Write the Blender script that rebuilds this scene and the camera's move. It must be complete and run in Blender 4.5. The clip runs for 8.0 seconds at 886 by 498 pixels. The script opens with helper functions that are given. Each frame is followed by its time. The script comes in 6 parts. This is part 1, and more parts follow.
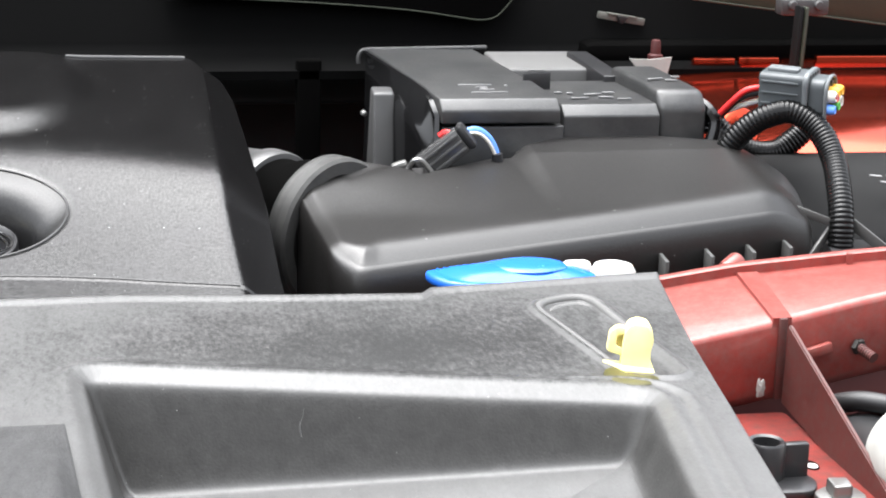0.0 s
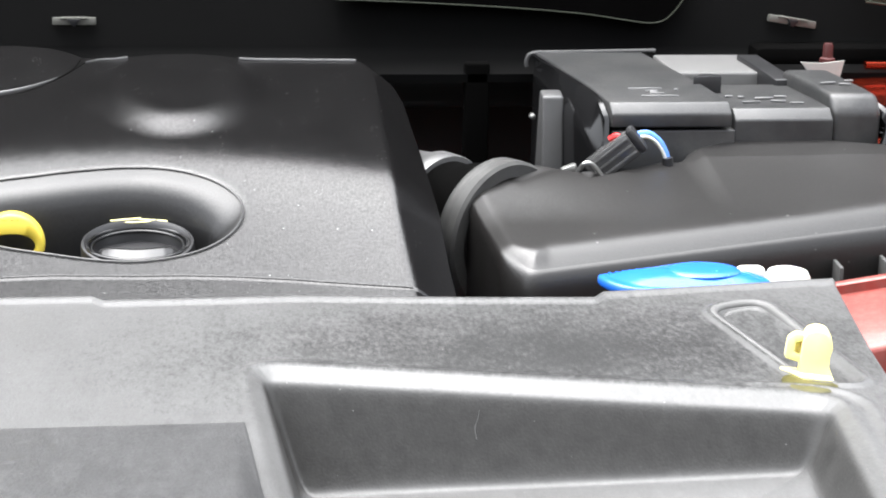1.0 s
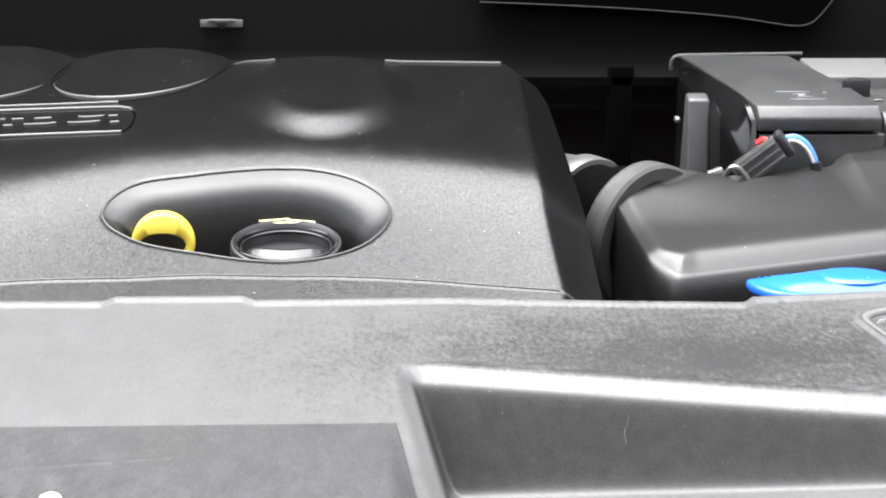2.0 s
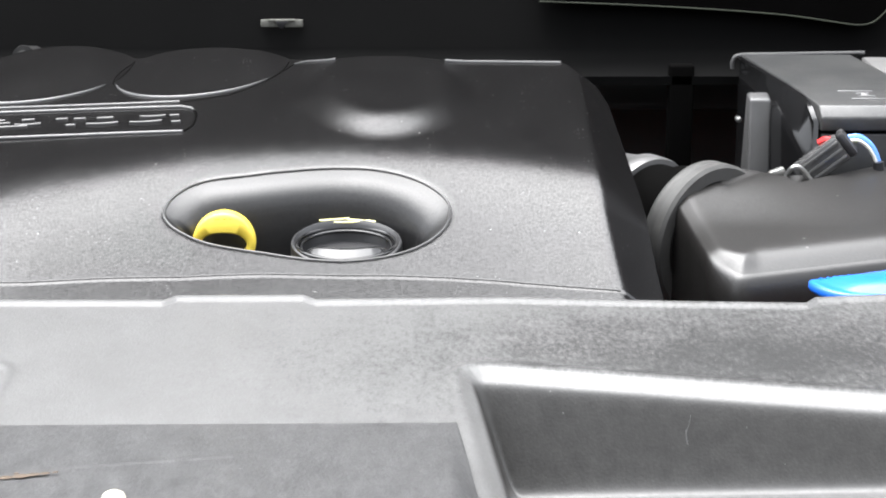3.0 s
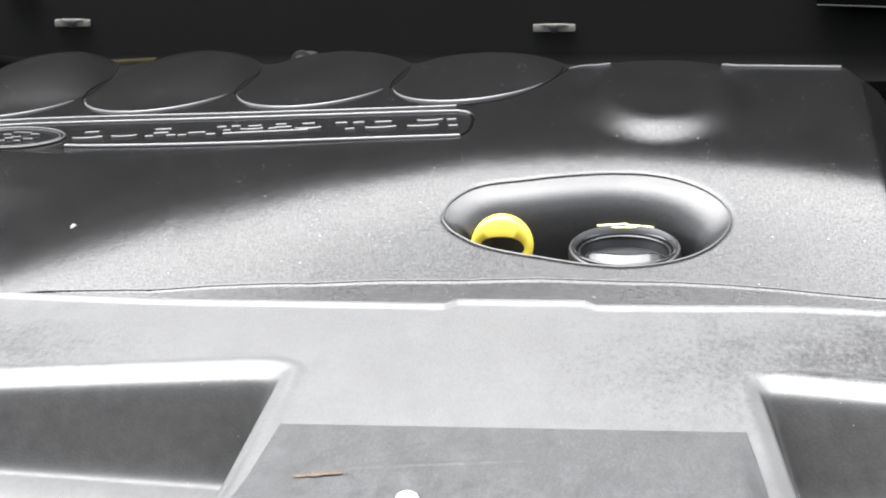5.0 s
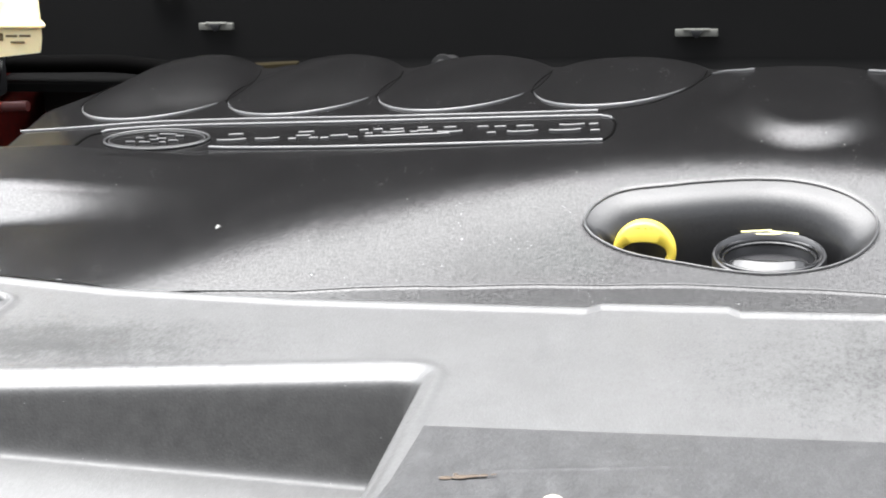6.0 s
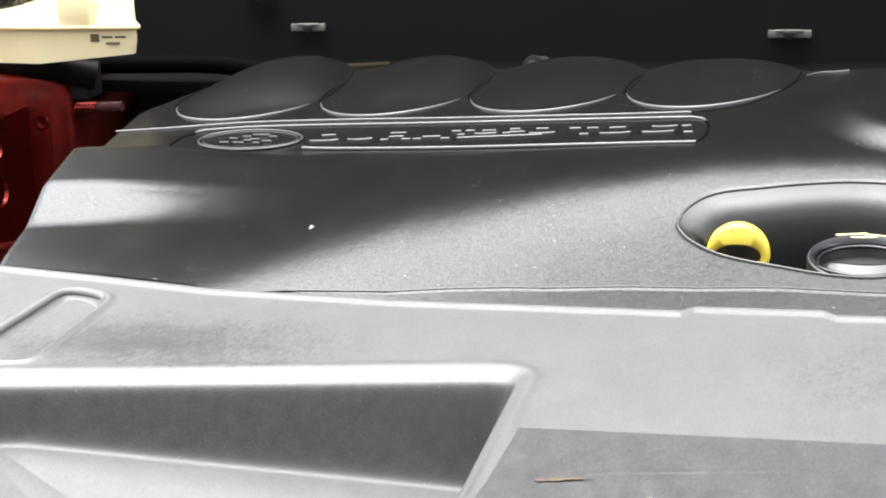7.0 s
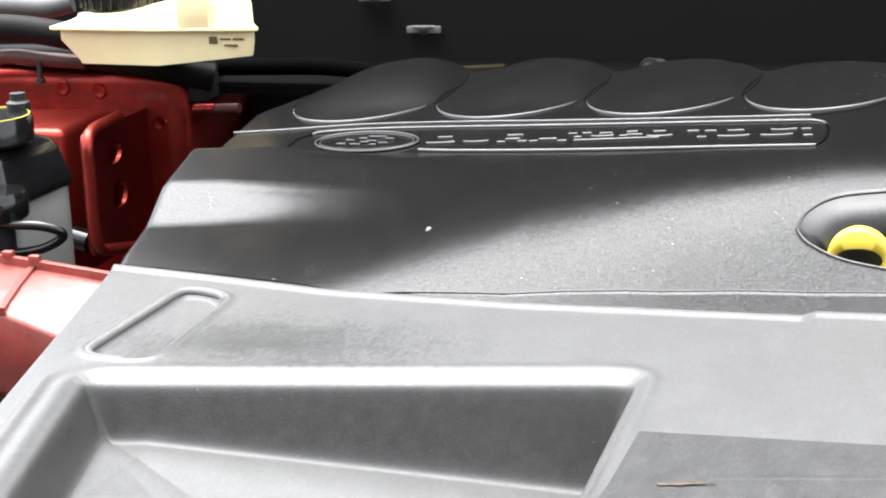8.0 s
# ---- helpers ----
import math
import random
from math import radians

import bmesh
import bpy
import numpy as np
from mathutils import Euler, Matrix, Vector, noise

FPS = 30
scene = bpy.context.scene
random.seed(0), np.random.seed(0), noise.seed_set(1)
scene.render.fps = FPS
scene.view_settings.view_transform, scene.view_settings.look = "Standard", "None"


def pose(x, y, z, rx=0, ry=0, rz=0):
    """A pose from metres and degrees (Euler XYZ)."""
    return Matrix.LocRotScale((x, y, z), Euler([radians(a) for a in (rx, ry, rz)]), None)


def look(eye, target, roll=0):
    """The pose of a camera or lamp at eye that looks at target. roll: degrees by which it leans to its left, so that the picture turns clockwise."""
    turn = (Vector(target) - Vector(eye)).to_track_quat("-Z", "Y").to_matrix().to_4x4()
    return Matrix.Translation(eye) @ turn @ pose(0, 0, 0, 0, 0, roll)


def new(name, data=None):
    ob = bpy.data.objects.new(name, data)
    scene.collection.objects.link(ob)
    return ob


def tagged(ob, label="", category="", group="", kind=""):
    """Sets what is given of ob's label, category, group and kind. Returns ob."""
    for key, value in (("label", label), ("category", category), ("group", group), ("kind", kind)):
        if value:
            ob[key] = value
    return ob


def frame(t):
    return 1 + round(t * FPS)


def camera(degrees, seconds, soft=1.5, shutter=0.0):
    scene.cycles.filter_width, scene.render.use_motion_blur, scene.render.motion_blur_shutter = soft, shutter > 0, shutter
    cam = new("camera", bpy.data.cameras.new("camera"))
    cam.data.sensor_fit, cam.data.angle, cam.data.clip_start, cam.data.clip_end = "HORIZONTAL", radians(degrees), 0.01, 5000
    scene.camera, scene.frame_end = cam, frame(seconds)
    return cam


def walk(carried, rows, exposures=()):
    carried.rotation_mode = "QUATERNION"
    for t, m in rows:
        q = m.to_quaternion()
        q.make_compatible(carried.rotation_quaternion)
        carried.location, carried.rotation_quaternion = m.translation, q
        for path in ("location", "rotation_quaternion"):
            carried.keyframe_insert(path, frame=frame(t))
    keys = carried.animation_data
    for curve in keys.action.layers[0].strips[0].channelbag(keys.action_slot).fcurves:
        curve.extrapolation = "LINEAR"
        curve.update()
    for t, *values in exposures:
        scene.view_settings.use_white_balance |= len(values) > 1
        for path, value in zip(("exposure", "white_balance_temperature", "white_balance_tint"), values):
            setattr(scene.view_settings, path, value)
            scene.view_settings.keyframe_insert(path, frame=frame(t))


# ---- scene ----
cam = camera(26.7, 8.0, soft=1.9)
PATH = [
    (0, (0.0852, -0.0029, 1.2052), (0.5008, 1.8841, 0.6886), 1.80),
    (0.5, (0.0813, -0.0016, 1.2046), (0.4116, 1.9021, 0.6881), 1.43),
    (1, (0.0752, -0.0008, 1.2047), (0.3305, 1.9143, 0.6877), 1.09),
    (1.5, (0.0712, -0.0007, 1.2051), (0.2557, 1.9224, 0.6878), 0.79),
    (1.7, (0.0683, -0.0005, 1.2048), (0.2209, 1.9257, 0.6883), 0.68),
    (2.8, (0.0650, 0.0003, 1.2045), (0.1346, 1.9311, 0.6876), 0.33),
    (3, (0.0646, 0.0003, 1.2045), (0.1211, 1.9314, 0.6874), 0.22),
    (3.5, (0.0600, 0.0000, 1.2050), (0.0600, 1.9319, 0.6874), 0.00),
    (4, (0.0547, 0.0002, 1.2054), (-0.0401, 1.9304, 0.6903), -0.39),
    (4.2, (0.0535, 0.0006, 1.2051), (-0.0715, 1.9294, 0.6912), -0.63),
    (5.3, (0.0456, 0.0034, 1.2029), (-0.2021, 1.9222, 0.6962), -1.11),
    (5.5, (0.0439, 0.0032, 1.2025), (-0.2381, 1.9180, 0.6984), -1.15),
    (6, (0.0415, 0.0033, 1.2024), (-0.3030, 1.9087, 0.7016), -1.46),
    (6.5, (0.0390, 0.0022, 1.2029), (-0.3467, 1.9001, 0.7036), -1.62),
    (7, (0.0369, 0.0012, 1.2037), (-0.3951, 1.8892, 0.7051), -1.81),
    (7.5, (0.0345, 0.0003, 1.2037), (-0.4480, 1.8769, 0.7081), -2.03),
    (8, (0.0311, 0.0000, 1.2035), (-0.5110, 1.8613, 0.7116), -2.26),
]
walk(cam, [(t, look(eye, target, roll)) for t, eye, target, roll in PATH],
     exposures=((0, 2.57, 6410, 10), (1, 2.65, 6410, 10), (3, 2.74, 6410, 10), (3.5, 2.79, 6410, 10), (4, 2.91, 6410, 10), (5.5, 2.86, 6410, 10), (6.5, 2.68, 6410, 10), (7, 2.65, 6410, 10), (7.5, 2.71, 6410, 10), (8, 2.72, 6410, 10)))

# ---- light: bright overcast sky, weak wide sun from ahead of the car ----
world = bpy.data.worlds.new("sky")
scene.world = world
world.use_nodes = True
wn = world.node_tree.nodes
wl = world.node_tree.links
sky = wn.new("ShaderNodeTexSky")
sky.sky_type = "NISHITA"
sky.sun_disc = False
sky.sun_elevation = radians(76)
sky.sun_rotation = radians(-45)
sky.air_density, sky.dust_density, sky.ozone_density = 1.0, 4.0, 1.0
hsv = wn.new("ShaderNodeHueSaturation")
hsv.inputs["Saturation"].default_value = 0.18
wl.new(sky.outputs[0], hsv.inputs["Color"])
wl.new(hsv.outputs[0], wn["Background"].inputs[0])
wn["Background"].inputs[1].default_value = 0.125
sun_data = bpy.data.lights.new("sun", "SUN")
sun_data.energy = 1.55
sun_data.angle = radians(78)
sun_data.color = (0.985, 0.985, 0.98)
sun = new("sun", sun_data)
sun.matrix_world = look((-0.9, 1.9, 6.0), (0, 1.0, 0.95))


# ---- mesh helpers ----
def world_place(ob):
    p = Vector((0, 0, 0))
    while ob:
        p += ob.location
        ob = ob.parent
    return p


def thing(name, at, label, category, group="", kind=""):
    ob = new(name)
    ob.location = at
    ob.empty_display_size = 0.02
    return tagged(ob, label, category, group, kind)


def finish(me, material, smooth=40):
    me.materials.append(material)
    if smooth:
        me.shade_smooth()
        me.set_sharp_from_angle(angle=radians(smooth))


def part(name, bm, material, parent=None, label="", smooth=40):
    """One mesh object from a bmesh in world places, under a thing or a part."""
    me = bpy.data.meshes.new(name)
    bmesh.ops.recalc_face_normals(bm, faces=bm.faces)
    bm.to_mesh(me)
    bm.free()
    ob = new(name, me)
    if parent:
        me.transform(Matrix.Translation(-world_place(parent)))
        ob.parent = parent
    finish(me, material, smooth)
    return tagged(ob, label)


def sheet(name, xs, ys, z, material, parent=None, label="", faces=None, smooth=40):
    """A grid over arrays xs, ys (2D) and heights z, as one mesh."""
    h, w = z.shape
    co = np.stack([xs, ys, z], -1).reshape(-1, 3)
    idx = np.arange(h * w).reshape(h, w)
    quads = np.stack([idx[:-1, :-1], idx[:-1, 1:], idx[1:, 1:], idx[1:, :-1]], -1).reshape(-1, 4)
    if faces is not None:
        quads = quads[faces.reshape(-1)]
        used = np.unique(quads)
        co, quads = co[used], np.searchsorted(used, quads)
    if parent:
        co = co - np.array(world_place(parent))
    me = bpy.data.meshes.new(name)
    me.from_pydata(co.tolist(), [], quads.tolist())
    me.update()
    ob = new(name, me)
    if parent:
        ob.parent = parent
    finish(me, material, smooth)
    return tagged(ob, label)


def box(bm, c, s, bevel=0.002, m=None, seg=2, taper=0.0):
    """A bevelled box of size s round c; taper narrows its top."""
    r = bmesh.ops.create_cube(bm, size=1.0)
    vs = r["verts"]
    for v in vs:
        k = 1 - taper if v.co.z > 0 else 1
        v.co = Vector((v.co.x * s[0] * k, v.co.y * s[1] * k, v.co.z * s[2]))
    if bevel:
        es = list({e for v in vs for e in v.link_edges})
        g = bmesh.ops.bevel(bm, geom=es, offset=bevel, segments=seg, affect="EDGES", profile=0.5)
        vs = list({v for f in g["faces"] for v in f.verts} | {v for v in vs if v.is_valid})
    mm = Matrix.Translation(c) @ (m or Matrix())
    bmesh.ops.transform(bm, matrix=mm, verts=vs)
    return vs


def prism(bm, outline, lo, hi, bevel=0.0015, seg=2, m=None):
    """An upright prism over a 2D outline, bevelled."""
    a = [bm.verts.new((x, y, lo)) for x, y in outline]
    b = [bm.verts.new((x, y, hi)) for x, y in outline]
    n = len(outline)
    fs = [bm.faces.new(a[::-1]), bm.faces.new(b)]
    for i in range(n):
        fs.append(bm.faces.new((a[i], a[(i + 1) % n], b[(i + 1) % n], b[i])))
    vs = a + b
    bmesh.ops.recalc_face_normals(bm, faces=fs)
    if bevel:
        es = list({e for f in fs for e in f.edges})
        g = bmesh.ops.bevel(bm, geom=es, offset=bevel, segments=seg, affect="EDGES", profile=0.5)
        vs = list({v for f in g["faces"] for v in f.verts} | {v for v in vs if v.is_valid})
    if m:
        bmesh.ops.transform(bm, matrix=m, verts=vs)
    return vs


def smooth_line(points, steps=8, closed=False):
    """A Catmull-Rom line through the points."""
    p = [Vector(q) for q in points]
    n = len(p)
    out = []
    for i in range(n if closed else n - 1):
        if closed:
            a, b, c, d = p[i - 1], p[i], p[(i + 1) % n], p[(i + 2) % n]
        else:
            a, b, c, d = p[max(i - 1, 0)], p[i], p[i + 1], p[min(i + 2, n - 1)]
        for k in range(steps):
            t = k / steps
            out.append(0.5 * (2 * b + (c - a) * t + (2 * a - 5 * b + 4 * c - d) * t * t + (3 * b - a - 3 * c + d) * t ** 3))
    if not closed:
        out.append(p[-1])
    return out


def tube(bm, line, radius, seg=10, closed=False, caps=True, flat=1.0):
    """A pipe along a line; radius may be a function of the step."""
    line = [Vector(q) for q in line]
    n = len(line)
    rings = []
    side = None
    for i in range(n):
        if closed:
            d = line[(i + 1) % n] - line[i - 1]
        else:
            d = line[min(i + 1, n - 1)] - line[max(i - 1, 0)]
        d.normalize()
        if side is None:
            side = d.cross(Vector((0, 0, 1)))
            if side.length < 1e-3:
                side = d.cross(Vector((1, 0, 0)))
        side = (side - d * side.dot(d)).normalized()
        up = side.cross(d)
        r = radius(i) if callable(radius) else radius
        rings.append([bm.verts.new(line[i] + r * (math.cos(a) * side + math.sin(a) * flat * up)) for a in
                      [2 * math.pi * k / seg for k in range(seg)]])
    for i in range(n if closed else n - 1):
        a, b = rings[i], rings[(i + 1) % n]
        for k in range(seg):
            bm.faces.new((a[k], a[(k + 1) % seg], b[(k + 1) % seg], b[k]))
    if caps and not closed:
        bm.faces.new(rings[0][::-1])
        bm.faces.new(rings[-1])


def lathe(bm, profile, m, seg=40):
    """Turns (radius, height) pairs round the z axis, then poses by m."""
    rings = []
    for r, h in profile:
        if r < 1e-6:
            rings.append([bm.verts.new(m @ Vector((0, 0, h)))])
        else:
            rings.append([bm.verts.new(m @ Vector((r * math.cos(2 * math.pi * k / seg), r * math.sin(2 * math.pi * k / seg), h))) for k in range(seg)])
    for a, b in zip(rings, rings[1:]):
        for k in range(seg):
            j = (k + 1) % seg
            if len(a) == 1 and len(b) == 1:
                continue
            if len(a) == 1:
                bm.faces.new((a[0], b[k], b[j]))
            elif len(b) == 1:
                bm.faces.new((a[k], a[j], b[0]))
            else:
                bm.faces.new((a[k], a[j], b[j], b[k]))


def loft(bm, rings, caps=True):
    """Skins rings of equal count."""
    vs = [[bm.verts.new(p) for p in r] for r in rings]
    n = len(vs[0])
    for a, b in zip(vs, vs[1:]):
        for k in range(n):
            bm.faces.new((a[k], a[(k + 1) % n], b[(k + 1) % n], b[k]))
    if caps:
        bm.faces.new(vs[0][::-1])
        bm.faces.new(vs[-1])


def sstep(a, b, x):
    t = np.clip((x - a) / (b - a), 0, 1)
    return t * t * (3 - 2 * t)


def poly_dist(px, py, poly):
    """Signed distance of arrays of places to a closed polygon (inside negative), and the nearest places on it."""
    best = np.full(px.shape, 1e9)
    nx, ny = px.copy(), py.copy()
    inside = np.zeros(px.shape, bool)
    n = len(poly)
    for i in range(n):
        (ax, ay), (bx, by) = poly[i], poly[(i + 1) % n]
        ex, ey = bx - ax, by - ay
        t = np.clip(((px - ax) * ex + (py - ay) * ey) / (ex * ex + ey * ey + 1e-15), 0, 1)
        qx, qy = ax + t * ex, ay + t * ey
        d = (px - qx) ** 2 + (py - qy) ** 2
        m = d < best
        best = np.where(m, d, best)
        nx, ny = np.where(m, qx, nx), np.where(m, qy, ny)
        if ay != by:
            inside ^= ((ay > py) != (by > py)) & (px < (bx - ax) * (py - ay) / (by - ay) + ax)
    d = np.sqrt(best)
    return np.where(inside, -d, d), nx, ny


def rounded(points, r, k=6):
    """A 2D outline with its corners rounded by r."""
    out = []
    n = len(points)
    for i in range(n):
        a, b, c = Vector(points[i - 1]), Vector(points[i]), Vector(points[(i + 1) % n])
        u, v = (a - b), (c - b)
        rr = min(r, u.length * 0.45, v.length * 0.45)
        p, q = b + u.normalized() * rr, b + v.normalized() * rr
        for j in range(k + 1):
            t = j / k
            w = (1 - t) ** 2 * p + 2 * t * (1 - t) * b + t * t * q
            out.append((w.x, w.y))
    return out


# ---- materials ----
def surface(name, color, rough=0.5, metal=0.0, grain=0.0, grain_scale=900.0, mottle=0.15, mottle_scale=12.0, coat=0.0, spec=0.5,
            dust=0.0, dust_color=(0.3, 0.29, 0.27), rough_var=0.08, sss=0.0, specks=0.0, speck_scale=70.0, dark_reflection=None, fine_rough=0.0, stretch=(1, 1, 1), dust_shade=0.0, facets=0.0, facet_scale=800.0, spec_var=0.0):
    """A paint, plastic, rubber or metal: colour mottled at two scales, uneven gloss, fine grain as relief, a film of dust."""
    mat = bpy.data.materials.new(name)
    mat.use_nodes = True
    n, l = mat.node_tree.nodes, mat.node_tree.links
    b = n["Principled BSDF"]
    geo = n.new("ShaderNodeTexCoord")
    mapped = n.new("ShaderNodeMapping")
    mapped.inputs["Scale"].default_value = stretch
    l.new(geo.outputs["Object"], mapped.inputs["Vector"])
    big = n.new("ShaderNodeTexNoise")
    big.inputs["Scale"].default_value = mottle_scale
    big.inputs["Detail"].default_value = 6
    big.inputs["Roughness"].default_value = 0.65
    l.new(mapped.outputs[0], big.inputs["Vector"])
    fine = n.new("ShaderNodeTexNoise")
    fine.inputs["Scale"].default_value = grain_scale
    fine.inputs["Detail"].default_value = 2
    l.new(mapped.outputs[0], fine.inputs["Vector"])
    mix = n.new("ShaderNodeMix")
    mix.data_type = "RGBA"
    mix.inputs[6].default_value = (*[c * (1 - mottle) for c in color], 1)
    mix.inputs[7].default_value = (*[min(c * (1 + mottle), 1) for c in color], 1)
    l.new(big.outputs[0], mix.inputs[0])
    out = mix.outputs[2]
    if dust:
        ramp = n.new("ShaderNodeValToRGB")
        ramp.color_ramp.elements[0].position, ramp.color_ramp.elements[1].position = 0.42, 0.72
        mul = n.new("ShaderNodeMath")
        mul.operation = "MULTIPLY"
        mul.inputs[1].default_value = dust
        wide = n.new("ShaderNodeTexNoise")
        wide.inputs["Scale"].default_value = mottle_scale * 2.7
        wide.inputs["Detail"].default_value = 9
        wide.inputs["Roughness"].default_value = 0.75
        l.new(mapped.outputs[0], wide.inputs["Vector"])
        l.new(wide.outputs[0], ramp.inputs[0])
        l.new(ramp.outputs[0], mul.inputs[0])
        amount_of_dust = mul.outputs[0]
        if dust_shade:
            # dust film fades on upright faces, putting the recess walls' shade into the colour
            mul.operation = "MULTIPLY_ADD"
            mul.inputs[2].default_value = dust_shade
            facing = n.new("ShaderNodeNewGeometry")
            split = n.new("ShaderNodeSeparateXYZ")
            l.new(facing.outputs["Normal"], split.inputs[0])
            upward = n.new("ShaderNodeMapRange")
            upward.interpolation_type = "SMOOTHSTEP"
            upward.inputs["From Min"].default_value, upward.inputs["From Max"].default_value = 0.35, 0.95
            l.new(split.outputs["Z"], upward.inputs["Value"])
            shaded_film = n.new("ShaderNodeMath")
            shaded_film.operation = "MULTIPLY"
            l.new(mul.outputs[0], shaded_film.inputs[0])
            l.new(upward.outputs[0], shaded_film.inputs[1])
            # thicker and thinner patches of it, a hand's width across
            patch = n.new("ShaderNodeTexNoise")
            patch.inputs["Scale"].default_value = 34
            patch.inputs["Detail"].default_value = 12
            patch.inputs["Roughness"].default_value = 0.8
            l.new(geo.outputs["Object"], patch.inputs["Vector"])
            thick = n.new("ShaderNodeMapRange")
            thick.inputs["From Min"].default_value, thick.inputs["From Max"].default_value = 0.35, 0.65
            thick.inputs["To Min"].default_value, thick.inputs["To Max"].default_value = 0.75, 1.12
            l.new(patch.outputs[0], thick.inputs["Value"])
            shaded_film2 = n.new("ShaderNodeMath")
            shaded_film2.operation = "MULTIPLY"
            l.new(shaded_film.outputs[0], shaded_film2.inputs[0])
            l.new(thick.outputs[0], shaded_film2.inputs[1])
            amount_of_dust = shaded_film2.outputs[0]
        film = n.new("ShaderNodeMix")
        film.data_type = "RGBA"
        film.inputs[7].default_value = (*dust_color, 1)
        l.new(amount_of_dust, film.inputs[0])
        l.new(out, film.inputs[6])
        out = film.outputs[2]
    if dark_reflection:
        # dim patches, a dark reflection put into the colour: centre, half-sizes, strength
        blot = n.new("ShaderNodeTexNoise")
        blot.inputs["Scale"].default_value = 45
        blot.inputs["Detail"].default_value = 4
        blot.inputs["Roughness"].default_value = 0.6
        l.new(geo.outputs["Object"], blot.inputs["Vector"])
        crumb = n.new("ShaderNodeTexNoise")
        crumb.inputs["Scale"].default_value = 400
        crumb.inputs["Detail"].default_value = 5
        crumb.inputs["Roughness"].default_value = 0.75
        l.new(mapped.outputs[0], crumb.inputs["Vector"])
        uneven = n.new("ShaderNodeMath")
        uneven.operation = "MULTIPLY_ADD"
        uneven.inputs[1].default_value = 3.6
        l.new(crumb.outputs[0], uneven.inputs[0])
        coarse = n.new("ShaderNodeMath")
        coarse.operation = "MULTIPLY"
        coarse.inputs[1].default_value = 1.1
        l.new(blot.outputs[0], coarse.inputs[0])
        l.new(coarse.outputs[0], uneven.inputs[2])
        dimming = None
        for centre, half, strength in dark_reflection:
            off = n.new("ShaderNodeVectorMath")
            off.operation = "SUBTRACT"
            off.inputs[1].default_value = centre
            l.new(geo.outputs["Object"], off.inputs[0])
            sc = n.new("ShaderNodeVectorMath")
            sc.operation = "DIVIDE"
            sc.inputs[1].default_value = half
            l.new(off.outputs[0], sc.inputs[0])
            far = n.new("ShaderNodeVectorMath")
            far.operation = "LENGTH"
            l.new(sc.outputs[0], far.inputs[0])
            sm = n.new("ShaderNodeMath")
            sm.operation = "ADD"
            l.new(far.outputs["Value"], sm.inputs[0])
            l.new(uneven.outputs[0], sm.inputs[1])
            mask = n.new("ShaderNodeMapRange")
            mask.interpolation_type = "SMOOTHSTEP"
            mask.inputs["From Min"].default_value, mask.inputs["From Max"].default_value = 2.3, 3.95
            mask.inputs["To Min"].default_value, mask.inputs["To Max"].default_value = strength, 0.0
            l.new(sm.outputs[0], mask.inputs["Value"])
            if dimming:
                most = n.new("ShaderNodeMath")
                most.operation = "MAXIMUM"
                l.new(dimming, most.inputs[0])
                l.new(mask.outputs[0], most.inputs[1])
                dimming = most.outputs[0]
            else:
                dimming = mask.outputs[0]
        # the painted dimming is kept off the sloping lips and walls
        aspect = n.new("ShaderNodeNewGeometry")
        parts = n.new("ShaderNodeSeparateXYZ")
        l.new(aspect.outputs["Normal"], parts.inputs[0])
        level = n.new("ShaderNodeMapRange")
        level.interpolation_type = "SMOOTHSTEP"
        level.inputs["From Min"].default_value, level.inputs["From Max"].default_value = 0.90, 0.985
        l.new(parts.outputs["Z"], level.inputs["Value"])
        kept = n.new("ShaderNodeMath")
        kept.operation = "MULTIPLY"
        l.new(dimming, kept.inputs[0])
        l.new(level.outputs[0], kept.inputs[1])
        dimming = kept.outputs[0]
        dimmed = n.new("ShaderNodeMix")
        dimmed.data_type = "RGBA"
        dimmed.inputs[7].default_value = (0.006, 0.006, 0.006, 1)
        l.new(dimming, dimmed.inputs[0])
        l.new(out, dimmed.inputs[6])
        out = dimmed.outputs[2]
    if specks:
        cell = n.new("ShaderNodeTexVoronoi")
        cell.inputs["Scale"].default_value = speck_scale
        l.new(geo.outputs["Object"], cell.inputs["Vector"])
        size = n.new("ShaderNodeSeparateColor")
        l.new(cell.outputs["Color"], size.inputs[0])
        lim = n.new("ShaderNodeMapRange")
        lim.inputs["From Min"].default_value, lim.inputs["From Max"].default_value = 0.4, 1.0
        lim.inputs["To Min"].default_value, lim.inputs["To Max"].default_value = 0.0, 0.06
        l.new(size.outputs[0], lim.inputs["Value"])
        dot = n.new("ShaderNodeMath")
        dot.operation = "LESS_THAN"
        l.new(cell.outputs["Distance"], dot.inputs[0])
        l.new(lim.outputs[0], dot.inputs[1])
        amount = n.new("ShaderNodeMath")
        amount.operation = "MULTIPLY"
        amount.inputs[1].default_value = specks
        l.new(dot.outputs[0], amount.inputs[0])
        fleck = n.new("ShaderNodeMix")
        fleck.data_type = "RGBA"
        fleck.inputs[7].default_value = (0.28, 0.28, 0.27, 1)
        l.new(amount.outputs[0], fleck.inputs[0])
        l.new(out, fleck.inputs[6])
        out = fleck.outputs[2]
    l.new(out, b.inputs["Base Color"])
    rr = n.new("ShaderNodeMapRange")
    rr.inputs["To Min"].default_value = max(rough - rough_var, 0.02)
    rr.inputs["To Max"].default_value = min(rough + rough_var, 1)
    l.new(big.outputs[0], rr.inputs["Value"])
    gloss = rr.outputs[0]
